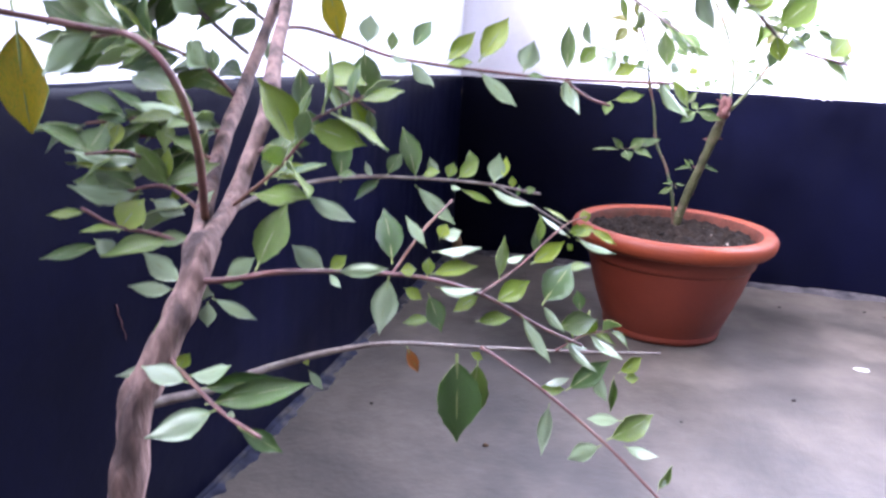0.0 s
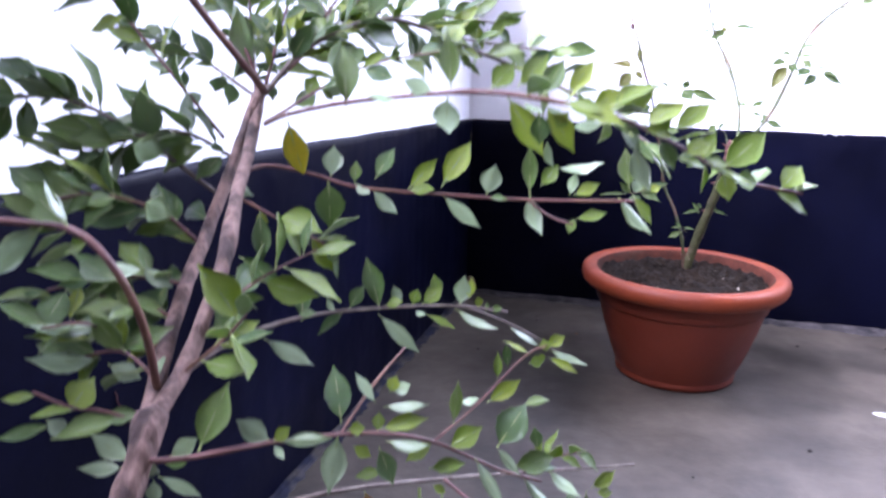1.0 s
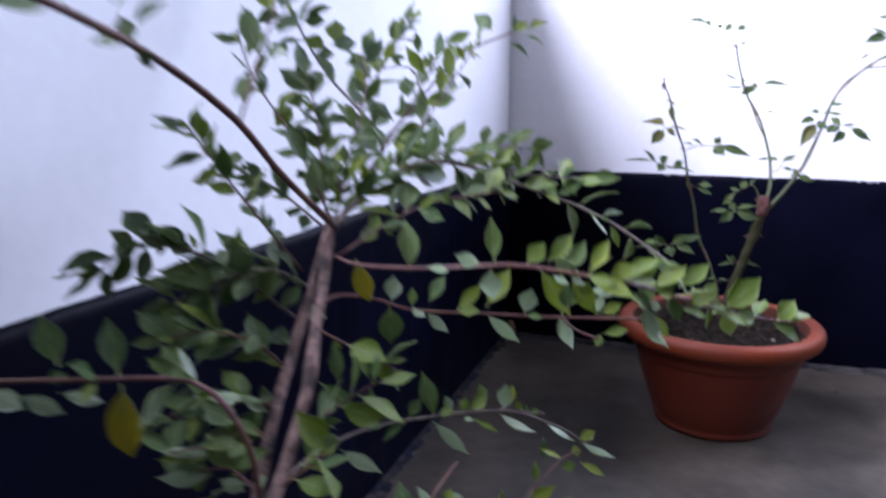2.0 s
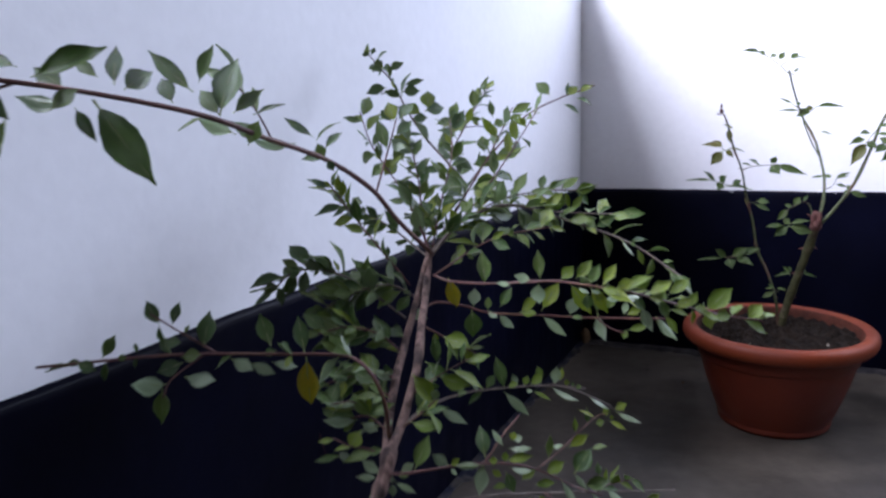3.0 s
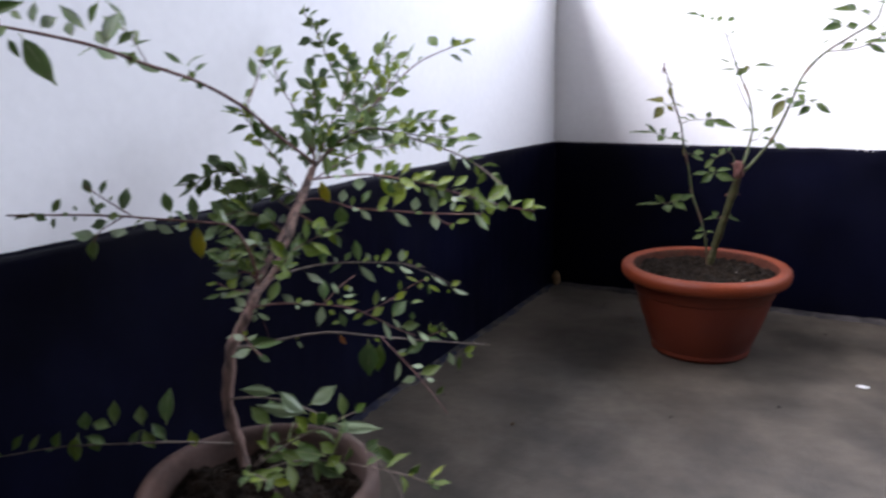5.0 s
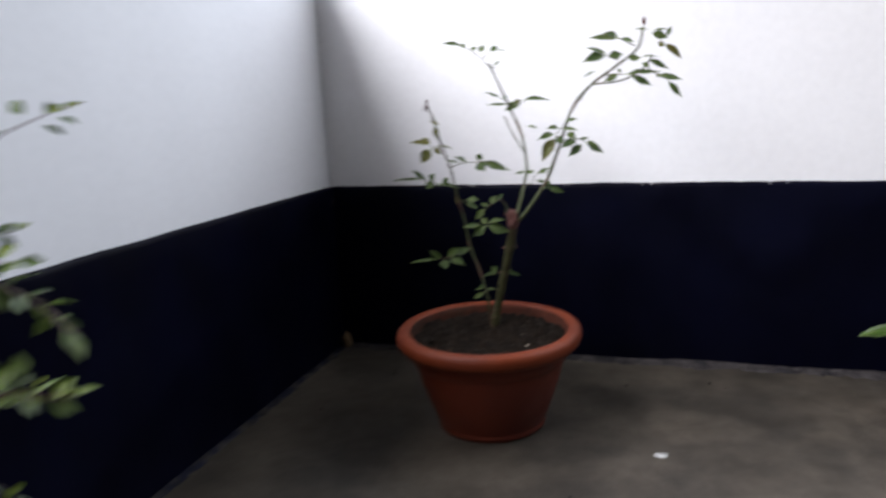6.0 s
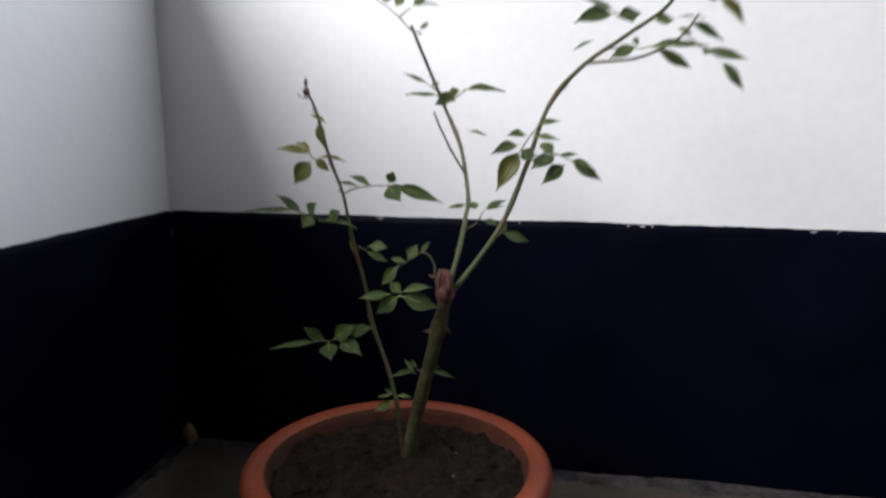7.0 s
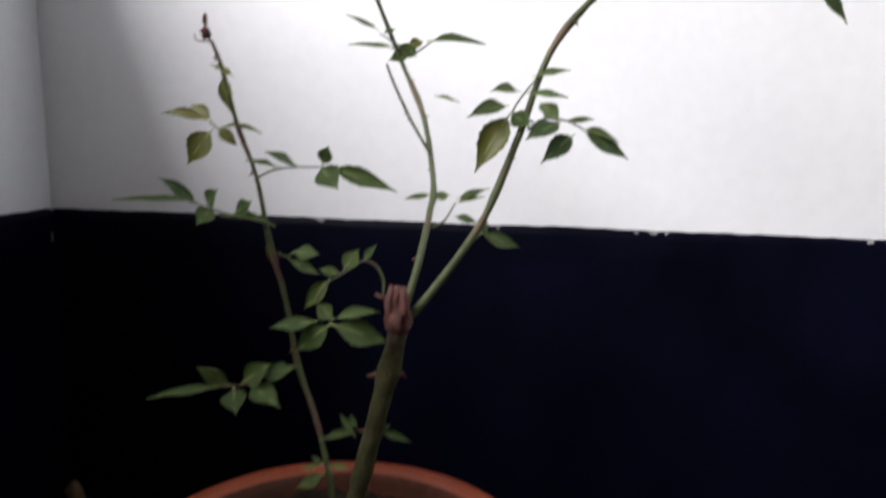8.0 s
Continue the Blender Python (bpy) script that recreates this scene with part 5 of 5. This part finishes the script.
# middle and lower right branches
grey_branch = sprig([(0.264, -0.277, 0.410), (0.267, -0.255, 0.413), (0.272, -0.235, 0.414), (0.284, -0.215, 0.415), (0.301, -0.195, 0.414), (0.334, -0.160, 0.409), (0.362, -0.140, 0.403)], 0.0016, 0.0008, M_TWIG, "grey twig with small paired leaves", (), 0, young=0.4, seed=34)
dress(grey_branch, [((0.283, -0.217, 0.413), (0.282, -0.212, 0.436), 1.01, "gb"), ((0.282, -0.218, 0.416), (0.289, -0.217, 0.419), 1.65, "gm"), ((0.274, -0.235, 0.410), (0.296, -0.232, 0.399), 0.75, "pb"),
      ((0.294, -0.204, 0.414), (0.289, -0.205, 0.421), 0.82, "pm"), ((0.296, -0.200, 0.414), (0.287, -0.210, 0.405), 0.82, "gm"), ((0.298, -0.198, 0.415), (0.303, -0.194, 0.426), 1.27, "gb"),
      ((0.309, -0.187, 0.412), (0.301, -0.183, 0.437), 0.83, "gb"), ((0.311, -0.185, 0.414), (0.319, -0.185, 0.418), 1.75, "ym"), ((0.316, -0.178, 0.413), (0.312, -0.177, 0.422), 1.34, "pb"),
      ((0.308, -0.187, 0.410), (0.329, -0.186, 0.393), 0.70, "pb"), ((0.321, -0.174, 0.412), (0.323, -0.172, 0.420), 1.72, "yb"), ((0.325, -0.171, 0.412), (0.334, -0.166, 0.421), 1.37, "yb")])
dress(grey_branch, [((0.330, -0.162, 0.415), (0.329, -0.162, 0.425), 1.41, "ym"), ((0.322, -0.172, 0.409), (0.327, -0.173, 0.406), 1.57, "pm"), ((0.326, -0.169, 0.407), (0.342, -0.171, 0.401), 0.55, "ym"),
      ((0.344, -0.152, 0.411), (0.345, -0.149, 0.422), 0.89, "yb"), ((0.338, -0.157, 0.407), (0.361, -0.160, 0.397), 0.55, "pm"), ((0.349, -0.148, 0.406), (0.348, -0.148, 0.412), 1.75, "yb"),
      ((0.354, -0.145, 0.404), (0.360, -0.143, 0.406), 1.51, "gb")])
grey_shoot = sprig([(0.339, -0.156, 0.409), (0.352, -0.135, 0.398), (0.372, -0.118, 0.384), (0.390, -0.110, 0.370)], 0.0008, 0.0005, M_TWIG, "", (), 0, 0.014, 0.5, 35, 0.3, 0.1, name="side_shoot")
dress(grey_shoot, [((0.340, -0.154, 0.408), (0.341, -0.150, 0.423), 1.38, "pb"), ((0.350, -0.138, 0.400), (0.351, -0.137, 0.406), 0.88, "gb"), ((0.378, -0.116, 0.376), (0.361, -0.123, 0.389), 0.55, "pm"),
      ((0.380, -0.115, 0.377), (0.390, -0.111, 0.383), 1.29, "yb"), ((0.381, -0.114, 0.375), (0.403, -0.116, 0.368), 0.55, "pm"), ((0.377, -0.117, 0.373), (0.380, -0.117, 0.369), 1.75, "yb"),
      ((0.360, -0.128, 0.382), (0.362, -0.131, 0.368), 0.89, "ge")])
middle_branch = sprig([(0.273, -0.315, 0.395), (0.286, -0.314, 0.397), (0.300, -0.310, 0.400), (0.315, -0.288, 0.396), (0.335, -0.262, 0.389), (0.354, -0.245, 0.380), (0.378, -0.230, 0.364), (0.394, -0.215, 0.353)], 0.0014, 0.0008, M_RED, "red-brown branch with many leaves", (), 0, young=0.35, seed=36)
dress(middle_branch, [((0.283, -0.314, 0.397), (0.292, -0.310, 0.404), 1.20, "pb"), ((0.293, -0.312, 0.400), (0.300, -0.304, 0.422), 1.03, "gb"), ((0.282, -0.315, 0.395), (0.290, -0.314, 0.396), 1.14, "gm"),
      ((0.310, -0.295, 0.398), (0.298, -0.296, 0.404), 1.26, "pb"), ((0.311, -0.295, 0.398), (0.316, -0.292, 0.403), 1.50, "yb"), ((0.311, -0.295, 0.397), (0.315, -0.295, 0.392), 1.00, "pb"),
      ((0.312, -0.293, 0.397), (0.330, -0.288, 0.399), 0.65, "pb"), ((0.330, -0.270, 0.387), (0.337, -0.269, 0.383), 1.39, "yb"), ((0.336, -0.260, 0.389), (0.336, -0.258, 0.396), 1.68, "yb"),
      ((0.337, -0.260, 0.390), (0.354, -0.254, 0.395), 0.78, "yb"), ((0.339, -0.259, 0.385), (0.357, -0.259, 0.384), 0.72, "pm"), ((0.337, -0.261, 0.383), (0.344, -0.263, 0.369), 1.23, "gb")])
dress(middle_branch, [((0.339, -0.261, 0.373), (0.329, -0.266, 0.372), 1.10, "ym"), ((0.354, -0.245, 0.380), (0.345, -0.252, 0.374), 1.12, "ym"), ((0.359, -0.241, 0.376), (0.372, -0.236, 0.385), 1.36, "yb"),
      ((0.377, -0.230, 0.374), (0.387, -0.223, 0.391), 1.37, "gb"), ((0.353, -0.247, 0.369), (0.367, -0.243, 0.372), 0.90, "yb"), ((0.369, -0.236, 0.371), (0.384, -0.243, 0.355), 0.55, "pm"),
      ((0.377, -0.230, 0.374), (0.387, -0.230, 0.363), 0.64, "pb"), ((0.383, -0.224, 0.363), (0.400, -0.219, 0.367), 1.19, "gb"), ((0.392, -0.216, 0.368), (0.390, -0.214, 0.377), 1.25, "gb"),
      ((0.396, -0.213, 0.358), (0.411, -0.217, 0.349), 0.75, "pm"), ((0.387, -0.221, 0.357), (0.400, -0.222, 0.344), 0.58, "pb")])
middle_shoot = sprig([(0.326, -0.272, 0.392), (0.332, -0.255, 0.405), (0.338, -0.235, 0.414)], 0.0009, 0.0006, M_RED, "", (), 0, 0.014, 0.4, 37, name="side_shoot")
dress(middle_shoot, [((0.325, -0.269, 0.395), (0.321, -0.265, 0.415), 1.03, "gb"), ((0.325, -0.272, 0.392), (0.324, -0.278, 0.371), 1.07, "pb"), ((0.328, -0.270, 0.393), (0.334, -0.268, 0.394), 1.75, "yb"),
      ((0.335, -0.259, 0.400), (0.326, -0.258, 0.411), 0.81, "pb"), ((0.338, -0.252, 0.402), (0.340, -0.250, 0.408), 1.73, "yb"), ((0.339, -0.251, 0.402), (0.346, -0.251, 0.406), 1.75, "pm"),
      ((0.337, -0.257, 0.398), (0.356, -0.257, 0.401), 0.55, "pm")])
middle_tip = sprig([(0.354, -0.245, 0.380), (0.365, -0.220, 0.386), (0.380, -0.190, 0.399), (0.389, -0.180, 0.402)], 0.0008, 0.0005, M_RED, "", (), 0, 0.018, 0.4, 38, name="side_shoot")
dress(middle_tip, [((0.359, -0.233, 0.383), (0.359, -0.228, 0.400), 0.88, "gb"), ((0.359, -0.224, 0.389), (0.368, -0.224, 0.390), 1.12, "pm"), ((0.369, -0.215, 0.386), (0.382, -0.209, 0.396), 1.07, "yb"),
      ((0.371, -0.205, 0.393), (0.371, -0.205, 0.405), 0.72, "ym"), ((0.382, -0.187, 0.400), (0.370, -0.193, 0.406), 0.70, "ym"), ((0.382, -0.190, 0.396), (0.389, -0.188, 0.398), 1.75, "yb"),
      ((0.389, -0.181, 0.399), (0.387, -0.180, 0.405), 1.75, "yb"), ((0.390, -0.182, 0.397), (0.404, -0.181, 0.391), 0.69, "yb"), ((0.383, -0.205, 0.382), (0.393, -0.201, 0.387), 1.11, "ge")])
low_branch = sprig([(0.266, -0.337, 0.360), (0.277, -0.315, 0.357), (0.283, -0.295, 0.356), (0.294, -0.280, 0.357), (0.306, -0.265, 0.357), (0.322, -0.250, 0.356), (0.349, -0.210, 0.343), (0.385, -0.170, 0.331), (0.433, -0.126, 0.320)], 0.0023, 0.0007, M_TWIG, "grey crooked lower branch ending in a bare twig", (), 0, young=0.25, seed=39)
dress(low_branch, [((0.341, -0.221, 0.343), (0.346, -0.230, 0.305), 1.21, "gb"), ((0.349, -0.211, 0.338), (0.349, -0.220, 0.306), 0.91, "gb"), ((0.346, -0.217, 0.343), (0.352, -0.216, 0.340), 1.35, "yb"),
      ((0.297, -0.279, 0.354), (0.294, -0.279, 0.358), 1.36, "yb"), ((0.297, -0.280, 0.353), (0.303, -0.280, 0.346), 0.95, "pb"), ((0.401, -0.158, 0.317), (0.407, -0.160, 0.303), 1.12, "pb"),
      ((0.410, -0.151, 0.314), (0.411, -0.156, 0.295), 0.55, "gb"), ((0.412, -0.147, 0.314), (0.424, -0.142, 0.322), 1.06, "yb"), ((0.415, -0.147, 0.312), (0.423, -0.145, 0.312), 1.75, "yb")])
drooping_branch = sprig([(0.350, -0.212, 0.344), (0.366, -0.222, 0.341), (0.386, -0.230, 0.333), (0.408, -0.235, 0.320), (0.431, -0.240, 0.303), (0.445, -0.243, 0.291)], 0.0012, 0.0006, M_RED, "dark drooping side branch", (), 0, young=0.2, seed=40)
dress(drooping_branch, [((0.378, -0.228, 0.336), (0.390, -0.225, 0.336), 0.95, "yb"), ((0.390, -0.228, 0.337), (0.407, -0.220, 0.350), 0.97, "gb"), ((0.380, -0.227, 0.337), (0.391, -0.226, 0.342), 0.75, "pm"),
      ((0.384, -0.230, 0.331), (0.383, -0.236, 0.310), 0.65, "pb"), ((0.414, -0.231, 0.329), (0.400, -0.234, 0.329), 0.95, "pb"), ((0.409, -0.234, 0.321), (0.428, -0.227, 0.331), 0.93, "gb"),
      ((0.407, -0.236, 0.319), (0.394, -0.240, 0.313), 1.15, "pb"), ((0.416, -0.235, 0.320), (0.429, -0.236, 0.317), 0.76, "pm"), ((0.431, -0.239, 0.305), (0.436, -0.235, 0.315), 0.81, "gb"),
      ((0.431, -0.238, 0.307), (0.434, -0.238, 0.310), 1.75, "pm")])
sprig([(0.380, -0.175, 0.332), (0.392, -0.175, 0.342), (0.405, -0.172, 0.346)], 0.0008, 0.0005, M_RED, "", (), 7, 0.020, 0.3, 41, 0.2, name="side_shoot")
red_shoot = sprig([(0.269, -0.327, 0.374), (0.286, -0.335, 0.368), (0.298, -0.340, 0.364), (0.312, -0.345, 0.362)], 0.0011, 0.0007, M_RED, "", (), 0, young=0.1, seed=42)
dress(red_shoot, [((0.272, -0.328, 0.374), (0.268, -0.326, 0.386), 1.36, "gb"), ((0.276, -0.331, 0.371), (0.279, -0.328, 0.376), 1.75, "yb"), ((0.273, -0.330, 0.371), (0.257, -0.334, 0.367), 0.68, "pb"),
      ((0.282, -0.334, 0.369), (0.267, -0.336, 0.373), 1.15, "pb"), ((0.280, -0.332, 0.370), (0.297, -0.331, 0.374), 0.87, "pm"), ((0.290, -0.338, 0.365), (0.318, -0.329, 0.373), 0.59, "gb"),
      ((0.286, -0.335, 0.368), (0.310, -0.328, 0.373), 0.55, "gb"), ((0.295, -0.339, 0.365), (0.276, -0.346, 0.355), 0.95, "pb"), ((0.300, -0.341, 0.363), (0.300, -0.340, 0.366), 1.75, "pb"),
      ((0.303, -0.342, 0.362), (0.317, -0.341, 0.356), 0.98, "gb")])
wall_shoot_a = sprig([(0.264, -0.308, 0.405), (0.255, -0.311, 0.408), (0.244, -0.315, 0.410), (0.236, -0.320, 0.416)], 0.0011, 0.0007, M_RED, "", (), 3, 0.023, 0.25, 43, 0.15, 0.3)
dress(wall_shoot_a, [((0.241, -0.318, 0.404), (0.222, -0.324, 0.398), 0.68, "gb"), ((0.239, -0.319, 0.406), (0.247, -0.318, 0.401), 1.52, "pb"), ((0.255, -0.312, 0.405), (0.267, -0.308, 0.408), 1.08, "gb"),
      ((0.245, -0.315, 0.408), (0.251, -0.310, 0.419), 1.75, "yb")])
wall_shoot_b = sprig([(0.253, -0.272, 0.417), (0.241, -0.280, 0.420), (0.233, -0.290, 0.430), (0.222, -0.300, 0.430)], 0.0011, 0.0007, M_RED, "", (), 4, 0.024, 0.25, 44, 0.15, 0.35)
dress(wall_shoot_b, [((0.235, -0.288, 0.424), (0.214, -0.300, 0.425), 0.55, "ym"), ((0.237, -0.285, 0.427), (0.213, -0.299, 0.429), 0.55, "pm"), ((0.238, -0.285, 0.430), (0.229, -0.290, 0.431), 1.18, "gm")])
# low shoots over the pot
ground_shoot = sprig([(0.270, -0.343, 0.265), (0.252, -0.400, 0.289), (0.210, -0.430, 0.291), (0.148, -0.445, 0.280), (0.084, -0.460, 0.262)], 0.0014, 0.0007, M_TWIG, "low grey shoot with paired leaves", (), 4, 0.024, 0.05, 46, 0.25, 0.3)
dress(ground_shoot, [((0.244, -0.401, 0.305), (0.240, -0.395, 0.335), 0.98, "gb"), ((0.208, -0.427, 0.307), (0.205, -0.422, 0.329), 1.07, "gb"), ((0.227, -0.413, 0.305), (0.223, -0.411, 0.322), 1.40, "gb"),
      ((0.178, -0.434, 0.299), (0.172, -0.433, 0.314), 1.75, "gb"), ((0.203, -0.428, 0.305), (0.193, -0.437, 0.312), 1.65, "gm"), ((0.228, -0.414, 0.302), (0.238, -0.413, 0.285), 1.24, "gb"),
      ((0.226, -0.415, 0.302), (0.219, -0.423, 0.288), 1.26, "gb"), ((0.184, -0.434, 0.297), (0.190, -0.435, 0.280), 1.41, "gb"), ((0.169, -0.437, 0.295), (0.166, -0.446, 0.268), 0.94, "gb"),
      ((0.150, -0.442, 0.295), (0.145, -0.449, 0.278), 1.08, "gb"), ((0.254, -0.384, 0.294), (0.260, -0.385, 0.279), 1.44, "yb"), ((0.127, -0.448, 0.289), (0.120, -0.456, 0.274), 1.06, "gb")])
dress(ground_shoot, [((0.106, -0.452, 0.286), (0.098, -0.460, 0.271), 1.01, "gb")])
arching_shoot = sprig([(0.263, -0.343, 0.310), (0.300, -0.338, 0.317), (0.337, -0.335, 0.317), (0.386, -0.335, 0.306), (0.441, -0.340, 0.279), (0.459, -0.345, 0.259)], 0.0015, 0.0007, M_TWIG, "low grey shoot with large leaves", (), 4, 0.030, 0.1, 47, 0.3)
dress(arching_shoot, [((0.317, -0.334, 0.323), (0.288, -0.350, 0.328), 0.74, "pb"), ((0.353, -0.336, 0.311), (0.314, -0.357, 0.318), 0.59, "pb"), ((0.352, -0.336, 0.311), (0.332, -0.352, 0.332), 1.00, "pm"),
      ((0.353, -0.334, 0.318), (0.373, -0.318, 0.335), 1.10, "pb"), ((0.374, -0.336, 0.305), (0.417, -0.312, 0.300), 0.55, "pb"), ((0.316, -0.344, 0.295), (0.297, -0.350, 0.312), 1.29, "gb"),
      ((0.364, -0.338, 0.303), (0.359, -0.338, 0.315), 1.75, "yb"), ((0.417, -0.339, 0.290), (0.424, -0.331, 0.301), 1.57, "gb"), ((0.424, -0.332, 0.297), (0.441, -0.328, 0.278), 0.84, "gb"),
      ((0.381, -0.349, 0.283), (0.356, -0.362, 0.288), 1.27, "gb"), ((0.390, -0.346, 0.286), (0.377, -0.351, 0.296), 1.64, "yb"), ((0.383, -0.353, 0.275), (0.395, -0.344, 0.284), 1.45, "yb")])
sprig([(0.283, -0.345, 0.240), (0.325, -0.342, 0.274), (0.365, -0.340, 0.300), (0.405, -0.336, 0.324)], 0.0013, 0.0007, M_TWIG, "", (), 8, 0.034, 0.1, 48, 0.3, 0.2)
sprig([(0.288, -0.348, 0.238), (0.330, -0.342, 0.260), (0.376, -0.340, 0.272), (0.446, -0.340, 0.280), (0.490, -0.340, 0.278)], 0.0013, 0.0007, M_TWIG, "", (), 12, 0.030, 0.2, 49, 0.3, 0.3)
sprig([(0.285, -0.352, 0.245), (0.325, -0.385, 0.270), (0.36, -0.405, 0.285), (0.39, -0.42, 0.288)], 0.0012, 0.0007, M_TWIG, "", (), 9, 0.028, 0.4, 50, 0.3, 0.3)
sprig([(0.288, -0.345, 0.245), (0.31, -0.335, 0.27), (0.34, -0.325, 0.285)], 0.0011, 0.0007, M_TWIG, "", (), 7, 0.026, 0.3, 51, 0.3, 0.3)
# single leaves that stand out
part("leaf", YELLOW, trunk, "yellowed hanging leaf", leaf_pose((0.262, -0.186, 0.500), (0.22, 0.1, -1), (0.3, -1, 0.1), 0.027))
part("leaf", YELLOW, trunk, "yellowed hanging leaf", leaf_pose((0.222, -0.325, 0.473), (0.03, -0.05, -1), (0.4, -1, 0.1), 0.034))
part("leaf", DRY, low_branch, "curled brown dry leaf", leaf_pose((0.326, -0.249, 0.355), (0.35, -0.1, -0.6), (0.3, -1, 0.4), 0.012))

# ---- plant at the foot of the back wall ----
SIDE = Vector((1.36, 1.00, 0.0))
side_pot = thing("small_pot", SIDE, "small terracotta-coloured pot by the wall", "flower pot")
part("body", mesh("small_pot_body", *lathe([(0.0, 0.004), (0.05, 0.0), (0.056, 0.003), (0.07, 0.07), (0.076, 0.10), (0.072, 0.10), (0.06, 0.02)], 40, 0.01, SIDE), M_POT), side_pot)
part("rim", mesh("small_pot_rim", *lathe([(0.074, 0.094), (0.081, 0.096), (0.083, 0.106), (0.080, 0.113), (0.074, 0.113), (0.070, 0.105), (0.069, 0.09)], 40, 0.01, SIDE), M_RIM), side_pot)
soil("potting_soil", SIDE, 0.0695, 0.092, "dark soil filling the small pot", 31, 60)
side_plant = thing("leafy_plant", SIDE + Vector((0, 0, 0.1)), "low plant with broad green leaves on pinkish stalks", "plant")
BROAD = blade("broad_leaf", M_LEAF, 0.36, 0.25, 0.2, 0.0, 0.03, 12, 0.45, 0.1, 1.0, 21)
for tipx, tipy, tipz in ((1.182, 1.080, 0.145), (1.262, 1.085, 0.254), (1.40, 0.86, 0.24), (1.52, 1.02, 0.22), (1.44, 1.13, 0.26), (1.30, 0.88, 0.20), (1.36, 1.02, 0.32)):
    a, b = SIDE + Vector((0, 0, 0.098)), Vector((tipx, tipy, tipz))
    d = b - a
    n = a + Vector((d.x * 0.5, d.y * 0.5, d.z * 0.8 + 0.02))
    stalk = part("stalk", mesh("stalk", *tube(smooth_line([a, (a + n) / 2 + Vector((0, 0, 0.02)), n], 5), 0.0022, 0.0015, 6), M_ROSERED), side_plant, "pinkish stalk")
    part("leaf", BROAD, stalk, "", leaf_pose(n, b - n, (0.0, -0.4, 0.9), (b - n).length))
